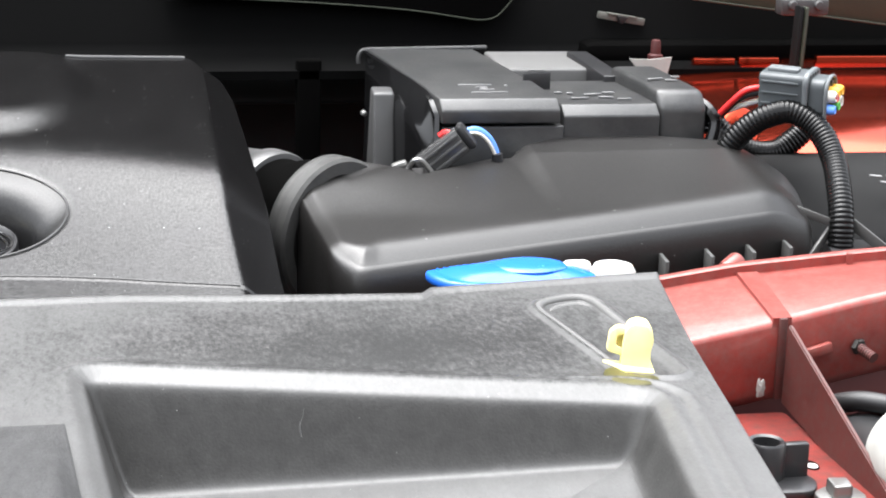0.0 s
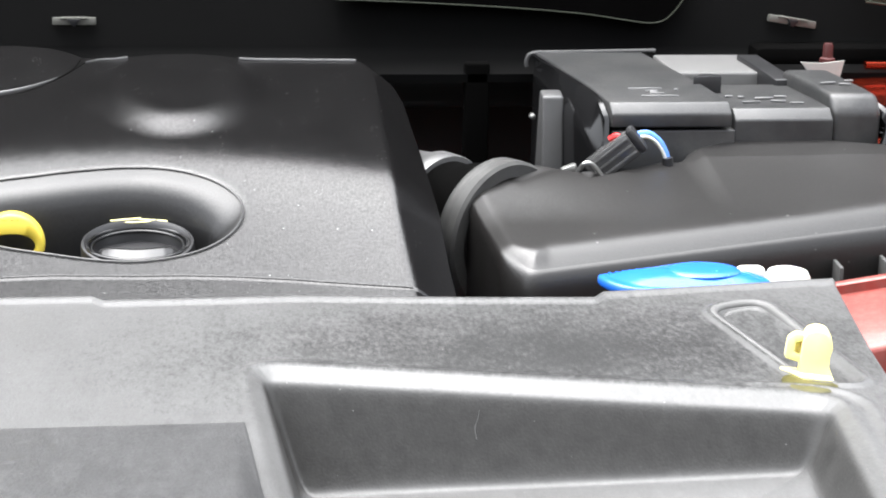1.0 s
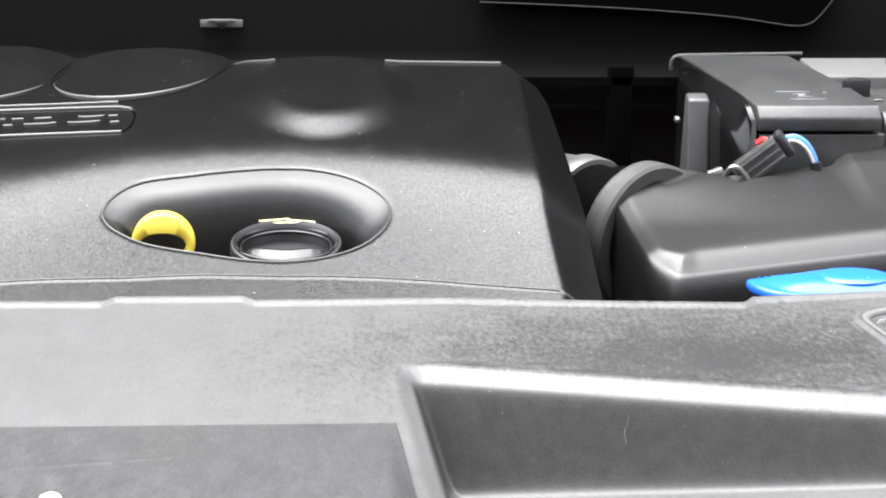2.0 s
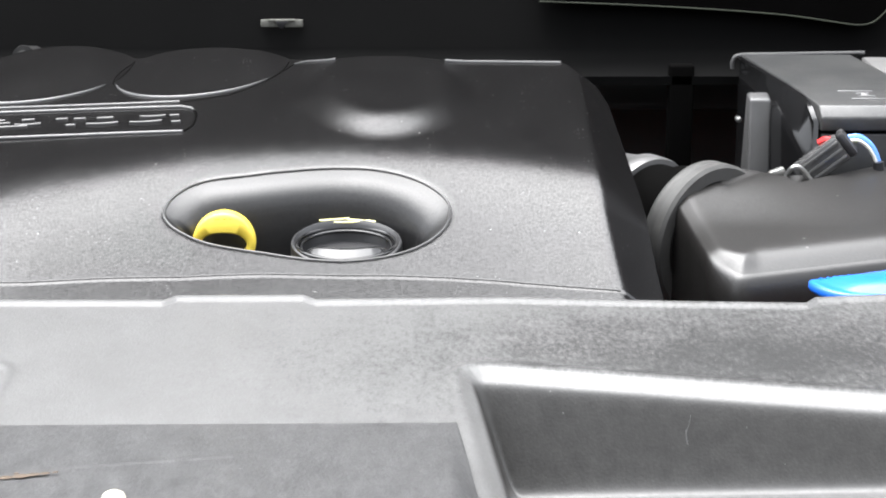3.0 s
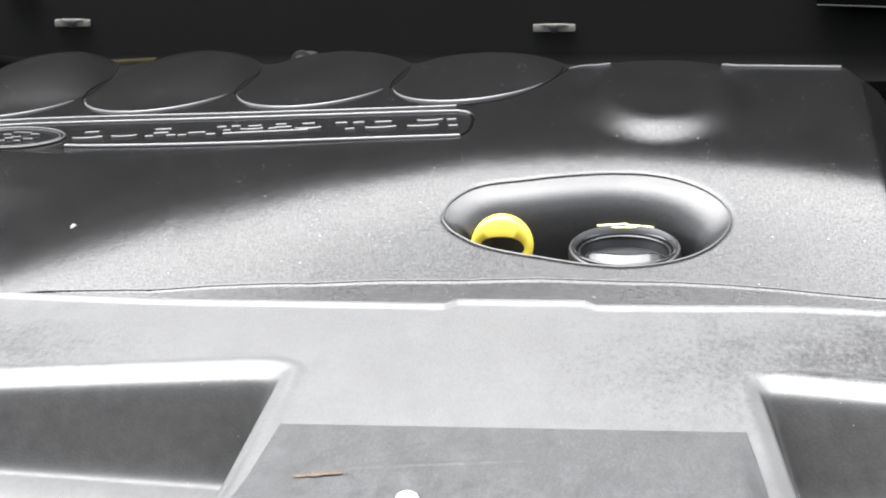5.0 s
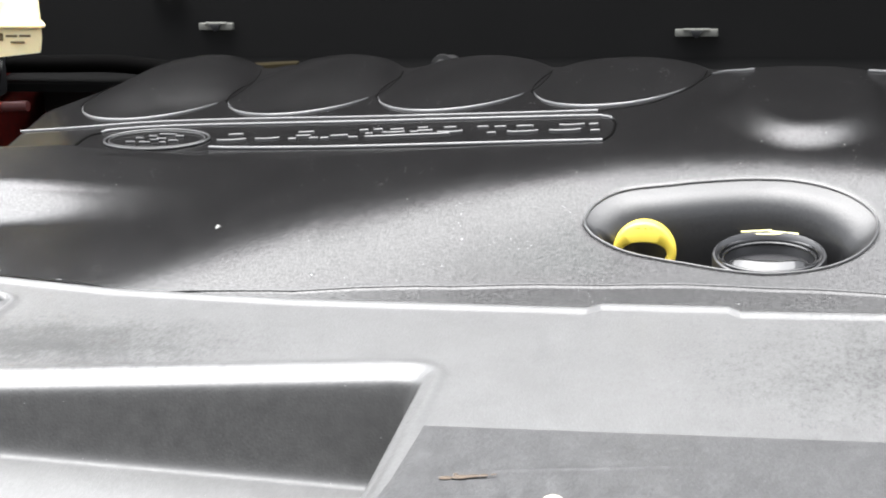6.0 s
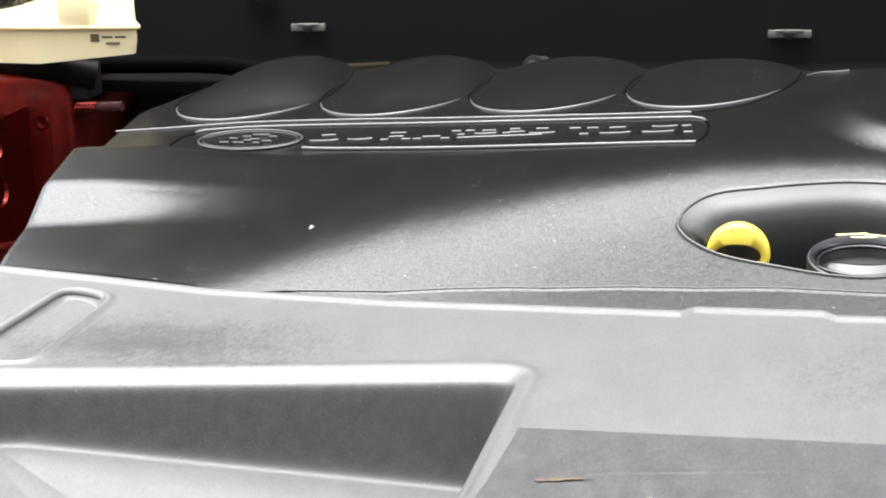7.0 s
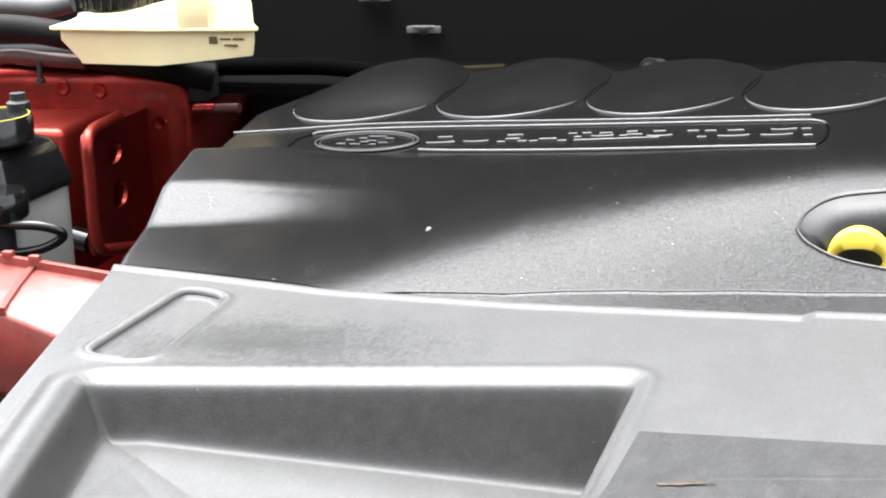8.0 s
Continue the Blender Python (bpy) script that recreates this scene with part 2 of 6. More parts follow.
    if fine_rough:
        add = n.new("ShaderNodeMath")
        add.operation = "MULTIPLY_ADD"
        add.inputs[1].default_value = fine_rough
        l.new(fine.outputs[0], add.inputs[0])
        l.new(gloss, add.inputs[2])
        gloss = add.outputs[0]
    if dark_reflection:
        tot = n.new("ShaderNodeMath")
        tot.operation = "MULTIPLY_ADD"
        tot.inputs[1].default_value = 0.04
        l.new(dimming, tot.inputs[0])
        l.new(gloss, tot.inputs[2])
        gloss = tot.outputs[0]
    l.new(gloss, b.inputs["Roughness"])
    b.inputs["Metallic"].default_value = metal
    b.inputs["Specular IOR Level"].default_value = spec
    if spec_var:
        sheen = n.new("ShaderNodeMapRange")
        sheen.inputs["From Min"].default_value, sheen.inputs["From Max"].default_value = 0.32, 0.68
        sheen.inputs["To Min"].default_value, sheen.inputs["To Max"].default_value = spec * (1 - spec_var), spec * (1 + spec_var)
        l.new(fine.outputs[0], sheen.inputs["Value"])
        l.new(sheen.outputs[0], b.inputs["Specular IOR Level"])
    b.inputs["Coat Weight"].default_value = coat
    b.inputs["Coat Roughness"].default_value = 0.08
    if sss:
        b.inputs["Subsurface Weight"].default_value = sss
        b.inputs["Subsurface Radius"].default_value = (0.02, 0.015, 0.008)
        b.inputs["Subsurface Scale"].default_value = 0.3
    if grain:
        bump = n.new("ShaderNodeBump")
        bump.inputs["Strength"].default_value = 1.0
        bump.inputs["Distance"].default_value = grain
        l.new(fine.outputs[0], bump.inputs["Height"])
    if facets:
        # moulded leather grain: small facets, each tilted its own way
        cells = n.new("ShaderNodeTexVoronoi")
        cells.inputs["Scale"].default_value = facet_scale
        l.new(mapped.outputs[0], cells.inputs["Vector"])
        lean = n.new("ShaderNodeVectorMath")
        lean.operation = "SUBTRACT"
        lean.inputs[1].default_value = (0.5, 0.5, 0.5)
        l.new(cells.outputs["Color"], lean.inputs[0])
        small = n.new("ShaderNodeVectorMath")
        small.operation = "SCALE"
        small.inputs["Scale"].default_value = facets
        l.new(lean.outputs[0], small.inputs[0])
        face = n.new("ShaderNodeNewGeometry")
        both = n.new("ShaderNodeVectorMath")
        both.operation = "ADD"
        l.new(face.outputs["Normal"], both.inputs[0])
        l.new(small.outputs[0], both.inputs[1])
        unit = n.new("ShaderNodeVectorMath")
        unit.operation = "NORMALIZE"
        l.new(both.outputs[0], unit.inputs[0])
        l.new(unit.outputs[0], bump.inputs["Normal"])
        l.new(bump.outputs[0], b.inputs["Normal"])
    return mat


# two dim patches imitate the dark reflection behind the recesses
M_PANEL = surface("grained_panel_plastic", (0.032, 0.0315, 0.0302), 0.40, spec=0.46, facets=0.03, facet_scale=1000, grain=0.00008, grain_scale=900, mottle=0.5, mottle_scale=130, dust=0.24, dust_shade=0.46, dust_color=(0.102, 0.102, 0.102), rough_var=0.08, specks=0.55, speck_scale=190, fine_rough=0.14, dark_reflection=(((0.240, 0.120, 0.04), (0.155, 0.078, 0.012), 1.0), ((-0.285, 0.128, 0.04), (0.080, 0.036, 0.012), 0.8)), stretch=(1, 0.4, 1))
M_PAD = surface("darker_pad_plastic", (0.028, 0.028, 0.0285), 0.38, facets=0.07, facet_scale=900, grain=0.00012, grain_scale=900, mottle=0.4, mottle_scale=90, dust=0.55, dust_shade=0.02, dust_color=(0.066, 0.066, 0.066), specks=0.5, speck_scale=90, fine_rough=0.14, stretch=(1, 0.4, 1))
M_COVER = surface("grained_cover_plastic", (0.0037, 0.0035, 0.0036), 0.20, facets=0.018, facet_scale=1100, grain=0.00004, grain_scale=1100, spec_var=0.36, mottle=0.3, mottle_scale=60, rough_var=0.04, spec=0.335, specks=0.45, speck_scale=110, fine_rough=0.09, stretch=(1, 0.4, 1))
M_WELL = surface("well_wall_plastic", (0.0105, 0.0104, 0.0107), 0.40, spec=0.42, facets=0.05, facet_scale=1100, grain=0.00003, grain_scale=1100, mottle=0.3, mottle_scale=60, rough_var=0.04)
# paler than the cover, so part of the beads' highlight is in the colour
M_BEAD = surface("paler_plastic_edge", (0.03, 0.03, 0.03), 0.3)
M_AIR = surface("satin_brown_black_plastic", (0.0075, 0.0069, 0.0065), 0.38, spec=0.55, facets=0.035, facet_scale=900, grain=0.00005, mottle=0.3, rough_var=0.04, specks=0.4, speck_scale=60)
M_BOX = surface("matt_grey_black_plastic", (0.019, 0.0195, 0.020), 0.42, spec=0.6, facets=0.06, facet_scale=900, grain=0.00006, mottle=0.2, dust=0.08)
# palest beads: the bright highlight along creases and rims is painted in
M_GLINT = surface("pale_glint_edge", (0.085, 0.085, 0.085), 0.24)
M_BLACK = surface("black_plastic", (0.012, 0.012, 0.013), 0.4, mottle=0.3)
M_RUBBER = surface("black_rubber", (0.010, 0.010, 0.0105), 0.5, mottle=0.3)
M_RING = surface("grey_rubber_clamp", (0.040, 0.040, 0.039), 0.55, spec=0.25, mottle=0.3, dust=0.1)
M_DARK = surface("dark_cavity_metal", (0.024, 0.027, 0.028), 0.8, mottle=0.4)
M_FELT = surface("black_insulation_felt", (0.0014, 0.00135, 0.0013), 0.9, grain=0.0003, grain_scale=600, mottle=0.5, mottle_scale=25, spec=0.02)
M_COWL = surface("dull_black_cowl_plastic", (0.0019, 0.0019, 0.0019), 0.7, grain=0.0001, grain_scale=700, mottle=0.5, mottle_scale=25, spec=0.03)
M_RED = surface("red_body_paint", (0.24, 0.042, 0.034), 0.42, metal=0.35, mottle=0.5, mottle_scale=70, coat=0.3, dust=0.6, dust_color=(0.19, 0.105, 0.088), specks=0.4, speck_scale=120)
M_ORANGE = surface("clean_red_body_paint", (0.46, 0.050, 0.022), 0.17, metal=0.96, mottle=0.2, coat=0.15, rough_var=0.04)
# darker, rougher copy of the body red for side member and rolled edge
M_SIDE = surface("rougher_red_body_paint", (0.27, 0.028, 0.019), 0.36, metal=0.8, mottle=0.4, mottle_scale=60, coat=0.15)
M_BLUE = surface("blue_cap_plastic", (0.016, 0.125, 0.55), 0.27, mottle=0.08)
M_YELLOW = surface("yellow_plastic", (0.64, 0.50, 0.06), 0.45, mottle=0.08, sss=0.2)
M_PALE = surface("pale_yellow_plastic", (0.78, 0.70, 0.31), 0.5, mottle=0.1, sss=0.3)
M_CREAM = surface("aged_translucent_plastic", (0.80, 0.69, 0.41), 0.4, mottle=0.12, sss=0.4)
M_WHITE = surface("white_plastic", (0.5, 0.5, 0.48), 0.5, mottle=0.05, sss=0.2)
M_METAL = surface("dull_zinc_metal", (0.28, 0.28, 0.27), 0.4, metal=0.9, mottle=0.2)
M_CLIP = surface("grey_clip_steel", (0.13, 0.13, 0.115), 0.5, metal=0.3, mottle=0.3)
M_GREY = surface("grey_connector_plastic", (0.06, 0.068, 0.072), 0.45, mottle=0.15)
M_OLIVE = surface("mottled_olive_trim", (0.017, 0.021, 0.011), 0.6, mottle=0.6, mottle_scale=180)
M_BROWN = surface("brown_fibre_shield", (0.012, 0.009, 0.003), 0.9, spec=0.08, mottle=0.4, mottle_scale=60)
M_WIRE_RED = surface("red_wire_sheath", (0.6, 0.02, 0.02), 0.4)
M_WIRE_BLUE = surface("blue_wire_sheath", (0.12, 0.3, 0.8), 0.4)
M_GREEN = surface("green_seal_rubber", (0.1, 0.45, 0.08), 0.5)
M_AMBER = surface("amber_seal_rubber", (0.7, 0.38, 0.03), 0.5)
M_MARK = surface("embossed_pale_mark", (0.13, 0.13, 0.13), 0.5)
M_INK = surface("brown_ink", (0.1, 0.07, 0.03), 0.6)
M_ASPHALT = surface("asphalt", (0.05, 0.05, 0.05), 0.85, grain=0.002, grain_scale=250, mottle=0.3)
M_BLACKG = surface("glossy_black_plastic", (0.006, 0.006, 0.0063), 0.15, mottle=0.2, rough_var=0.05)
M_BLACKS = surface("satin_black_liner", (0.004, 0.004, 0.004), 0.6, grain=0.00006, mottle=0.3, spec=0.15)
M_PLUG = surface("scuffed_black_plug", (0.05, 0.05, 0.05), 0.25, mottle=0.4, mottle_scale=120)
M_HOSE = surface("glossy_black_conduit", (0.004, 0.004, 0.004), 0.24, mottle=0.3, spec=0.25)
M_AIRRIB = surface("scuffed_rib_plastic", (0.05, 0.05, 0.048), 0.45, mottle=0.3)
M_COLLAR = surface("bare_aluminium", (0.13, 0.13, 0.13), 0.45, metal=0.6, mottle=0.2)
M_BATT = surface("dusty_battery_plastic", (0.088, 0.087, 0.085), 0.6, mottle=0.3, mottle_scale=90)
M_EDGE = surface("pale_edge_plastic", (0.055, 0.055, 0.055), 0.4, mottle=0.3, mottle_scale=60)
M_DARKP = surface("grimy_black_steel", (0.009, 0.009, 0.0088), 0.7, mottle=0.4, spec=0.2)
# body red with shade put into its colour, for posts, studs and a bracket
M_DARKR = surface("shade_dark_red_paint", (0.05, 0.006, 0.005), 0.6, mottle=0.3)
M_YELLOW_GLOW = surface("yellow_glow_film", (0.050, 0.046, 0.012), 0.35, mottle=0.3, mottle_scale=150)
M_PAPER = surface("creased_white_paper", (0.3, 0.3, 0.28), 0.8, mottle=0.15, mottle_scale=80)
M_DIRTY = surface("dirty_steel", (0.035, 0.033, 0.031), 0.5, metal=0.6, mottle=0.5, mottle_scale=200)
M_GREYL = surface("pale_grey_connector_plastic", (0.11, 0.12, 0.125), 0.45, mottle=0.15)
M_CREAMW = surface("off_white_nylon", (0.36, 0.34, 0.28), 0.45, mottle=0.15, mottle_scale=120)
# grimy body red, darker than elsewhere: the left wing's shade is in its colour
M_SHADED_RED = surface("shaded_red_body_paint", (0.26, 0.020, 0.014), 0.36, metal=0.93, mottle=0.5, mottle_scale=45, coat=0.2, dust=0.7, dust_color=(0.075, 0.022, 0.017))
M_PLATE = surface("grimy_lower_plate_paint", (0.20, 0.026, 0.020), 0.5, metal=0.2, mottle=0.5, mottle_scale=60, dust=0.9, dust_color=(0.050, 0.030, 0.026), specks=0.4, speck_scale=120)
M_KNOB = surface("dusty_black_nylon", (0.019, 0.019, 0.020), 0.30, mottle=0.3, mottle_scale=80)
M_MILK = surface("milky_translucent_plastic", (0.16, 0.16, 0.15), 0.45, mottle=0.1, sss=0.3)
M_CLIPD = surface("dirty_grey_pipe", (0.06, 0.06, 0.06), 0.6, mottle=0.5, mottle_scale=80)
M_GRIME = surface("grimy_red_paint", (0.062, 0.011, 0.009), 0.55, mottle=0.6, mottle_scale=110, dust=0.8, dust_color=(0.055, 0.036, 0.030), specks=0.5, speck_scale=120)
M_HINGE = surface("pitted_grey_hinge", (0.05, 0.05, 0.05), 0.5, metal=0.3, mottle=0.5, mottle_scale=250)
M_WALL = surface("rough_wall_render", (0.10, 0.095, 0.09), 0.9, grain=0.002, grain_scale=120, mottle=0.2)
M_RUST = surface("rust_stain", (0.048, 0.032, 0.019), 0.8, mottle=0.6, mottle_scale=300)


# ---- shapes of the two large mouldings ----
def line_at(xs, table):
    return np.interp(xs, [a for a, _ in table], [b for _, b in table])


CREST = [(-0.3147, 0.8242), (-0.2563, 0.8856), (-0.1976, 0.95), (-0.1187, 0.996), (-0.0394, 1.0210), (0.0401, 1.0265), (0.1036, 1.0140), (0.128, 1.0070), (0.152, 0.9970), (0.176, 0.9860), (0.199, 0.9750), (0.2484, 0.945)]
FALL = [(-0.04, 0.145), (0.04, 0.152), (0.104, 0.158), (0.152, 0.165), (0.20, 0.176)]
LOBES = [(-0.0542, 1.1719), (-0.1554, 1.1763), (-0.2568, 1.1818), (-0.3582, 1.1853)]


def lobe_r(x, y, c):
    dx, dy = x - c[0], y - c[1]
    return np.sqrt(((dx - 0.18 * dy) / 0.0510) ** 2 + (dy / np.where(dy > 0, 0.088, 0.049)) ** 2)


def cover_z(x, y, lobes=True):
    """Height of the engine cover's moulding."""
    x, y = np.asarray(x, float), np.asarray(y, float)
    z = 1.0068 - 0.14 * (1.15 - y) + 0.05 * np.minimum(x, 0)
    yb = line_at(x, CREST)
    s = 0.009 + 0.012 * sstep(-0.05, -0.25, x)
    fall = s * np.log1p(np.exp(np.clip((yb - y) / s, -30, 30)))
    z = z - line_at(x, FALL) * fall - 0.0092 * (1 - np.exp(-fall / 0.042))
    left = sstep(-0.25, -0.40, x)
    z = z + left * sstep(1.072, 1.050, y) * (0.0100 * sstep(0.952, 1.004, y) + 0.0038 * np.clip((y - 0.99) / 0.06, 0, 1))
    r = np.sqrt(((x - 0.062) / 0.052) ** 2 + ((y - 1.128) / 0.084) ** 2)
    z = z + 0.0069 * sstep(1.10, 0.66, r) * sstep(1.235, 1.13, y)
    if lobes:
        best = np.zeros_like(z)
        for c, tall in zip(LOBES, (0.0055, 0.0070, 0.0095, 0.0145)):
            rr = lobe_r(x, y, c)
            best = np.maximum(best, tall * np.clip(1 - rr ** 2.5, 0, 1) * np.clip((y - c[1] + 0.052) / 0.10, 0, 1))
        z = z + best
    return z


# ---- ground and the bay's shell ----
bm = bmesh.new()
bmesh.ops.create_grid(bm, x_segments=2, y_segments=2, size=60)
ground = part("ground", bm, M_ASPHALT)
tagged(ground, "dark grey asphalt ground under the car", "ground", kind="structure")

# unseen wall, added to keep low sky off the faces turned to it
bm = bmesh.new()
box(bm, (0.0, -2.2, 1.1), (14, 0.25, 2.2), 0.01)
tagged(part("wall_behind", bm, M_WALL), "added unseen plain wall that blocks low sky before the car", "wall", kind="structure")

bm = bmesh.new()
box(bm, (0.0, 0.98, 0.62), (1.84, 1.1, 0.02), 0.004)
tagged(part("bay_floor", bm, M_DARK), "dark grimy floor of the engine bay", "engine bay floor", kind="structure")

for nm, c, s in (("wall_left", (-0.935, 0.98, 0.52), (0.03, 1.1, 0.62)), ("wall_right", (0.935, 0.98, 0.52), (0.03, 1.1, 0.62)), ("wall_front", (0.0, 0.415, 0.52), (1.84, 0.03, 0.62))):
    bm = bmesh.new()
    box(bm, c, s, 0.006)
    tagged(part(nm, bm, M_ORANGE), "plain red painted side of the car body", "car body", kind="structure")

bm = bmesh.new()
box(bm, (0.05, 1.50, 0.80), (1.5, 0.03, 0.42), 0.004)
box(bm, (0.05, 1.44, 0.955), (1.5, 0.10, 0.03), 0.006)
tagged(part("bulkhead", bm, M_DARK), "black bulkhead wall behind the engine", "bulkhead", kind="structure")

bm = bmesh.new()
prof = [(1.30, 0.982), (1.335, 0.986), (1.345, 0.996), (1.350, 1.05), (1.40, 1.10), (1.62, 1.16), (1.62, 1.14), (1.41, 1.08), (1.37, 1.05), (1.365, 0.985), (1.34, 0.975), (1.30, 0.976)]
loft(bm, [[(x, y, z) for y, z in prof] for x in np.linspace(-0.9, 1.0, 24)])
cowl = part("cowl_panel", bm, M_COWL)
tagged(cowl, "black cowl panel with grey clips along it", "cowl panel", kind="structure")


def bonnet():
    """The raised bonnet over the bay, hinged at the cowl."""
    t = thing("bonnet", (0.05, 1.45, 1.10), "raised car bonnet with black felt underside, hinged at the cowl", "bonnet")
    m = Matrix.Translation((0.05, 1.45, 1.10)) @ pose(0, 0, 0, -BONNET, 0, 0)
    n, k = 25, 13
    us, vs = np.linspace(-0.86, 0.86, n), np.linspace(0.0, 0.76, k)
    def skin(off):
        return [[m @ Vector((u * (1 - 0.10 * (v / 0.82) ** 2), -v, off + 0.05 * (1 - (u / 0.86) ** 2) + 0.03 * math.sin(math.pi * v / 0.82))) for u in us] for v in vs]
    for nm, off, thick, mat in (("outer_skin", 0.012, 0.004, M_ORANGE), ("insulation", 0.0, 0.01, M_FELT)):
        bm = bmesh.new()
        a = [[bm.verts.new(p) for p in row] for row in skin(off)]
        b = [[bm.verts.new(p) for p in row] for row in skin(off - thick)]
        for g, flip in ((a, 1), (b, -1)):
            for i in range(k - 1):
                for j in range(n - 1):
                    bm.faces.new([g[i][j], g[i][j + 1], g[i + 1][j + 1], g[i + 1][j]][::flip])
        edge = [(i, 0) for i in range(k)] + [(k - 1, j) for j in range(1, n)] + [(i, n - 1) for i in range(k - 2, -1, -1)] + [(0, j) for j in range(n - 2, 0, -1)]
        for (i, j), (p, q) in zip(edge, edge[1:] + edge[:1]):
            bm.faces.new((a[i][j], a[p][q], b[p][q], b[i][j]))
        part(nm, bm, mat, t)


BONNET = 104
bonnet()


# ---- radiator panel ----
REAR = [(-0.43, 0.902), (-0.418, 0.899), (-0.353, 0.884), (-0.283, 0.866), (-0.186, 0.856), (-0.043, 0.8535), (-0.037, 0.861), (0.023, 0.861), (0.029, 0.8535),
        (0.118, 0.856), (0.198, 0.848), (0.262, 0.844), (0.268, 0.853), (0.389, 0.869), (0.42, 0.872)]
REC_R = rounded([(0.094, 0.756), (0.333, 0.697), (0.315, 0.583), (0.296, 0.46), (0.118, 0.46), (0.102, 0.612)], 0.018)
REC_L = rounded([(-0.352, 0.722), (-0.100, 0.762), (-0.098, 0.616), (-0.112, 0.46), (-0.288, 0.46), (-0.318, 0.588)], 0.018)
SLOT_R = rounded([(0.311, 0.826), (0.343, 0.838), (0.352, 0.712), (0.326, 0.716)], 0.0155)
SLOT_L = rounded([(-0.362, 0.864), (-0.330, 0.852), (-0.326, 0.741), (-0.365, 0.747)], 0.0155)


def panel_z(x, y):
    z = np.full(np.shape(x), 0.95)
    for o in (REC_R, REC_L):
        # the lip is narrower at both ends, and the floor deeper towards the middle of the car
        d1, _, _ = poly_dist(x, y, o)
        d2, _, _ = poly_dist(1.6 * x, y, [(1.6 * a, b) for a, b in o])
        d = d1 + (d2 - d1) * np.maximum(sstep(0.22, 0.16, np.abs(x)), sstep(0.265, 0.295, np.abs(x)))
        e = -d
        soft = lambda q, w=0.0012: w * np.logaddexp(0, q / w)
        tall = 0.0130 - 0.0059 * np.clip((np.abs(x) - 0.12) / 0.195, 0, 1)
        slim = (np.abs(d1) + 1e-6) / (np.abs(d) + 1e-6)
        run = -d1 - 0.0074 * slim
        drop = 0.45 * slim ** 1.3 * (soft(e + 0.002) - soft(e - 0.0074, 0.0010)) + 3.4 * (soft(run, 0.0007) - soft(run - tall, 0.0012)) + 0.10 * soft(e - 0.022)
        z = z - drop + 0.0012 * np.exp(-((d - 0.0056) / 0.0054) ** 2) + 0.0022 * np.exp(-((d1 - 0.0125) / 0.0032) ** 2) * sstep(0.285, 0.305, np.abs(x)) * sstep(0.735, 0.70, y)
    for o in (SLOT_R, SLOT_L):
        d, _, _ = poly_dist(x, y, o)
        z = z - np.where(x > 0, 0.0014, 0.0036) * sstep(0.001, -0.0055, d) + np.where(x > 0, 0.0017, 0.0014) * np.exp(-((d - 0.002) / 0.0025) ** 2)
    mid = sstep(-0.100, -0.085, x) * sstep(0.100, 0.085, x)
    z = z + mid * 0.10 * np.maximum(0.688 - y, 0)
    z = z + 0.0003 * np.exp(-((y - 0.628 - 0.23 * (x + 0.05)) / 0.0014) ** 2) * sstep(-0.062, -0.045, x) * sstep(0.03, 0.0, x)
    rear = line_at(x, REAR)
    z = z + 0.0016 * sstep(0.008, 0.001, rear - y)
    return z


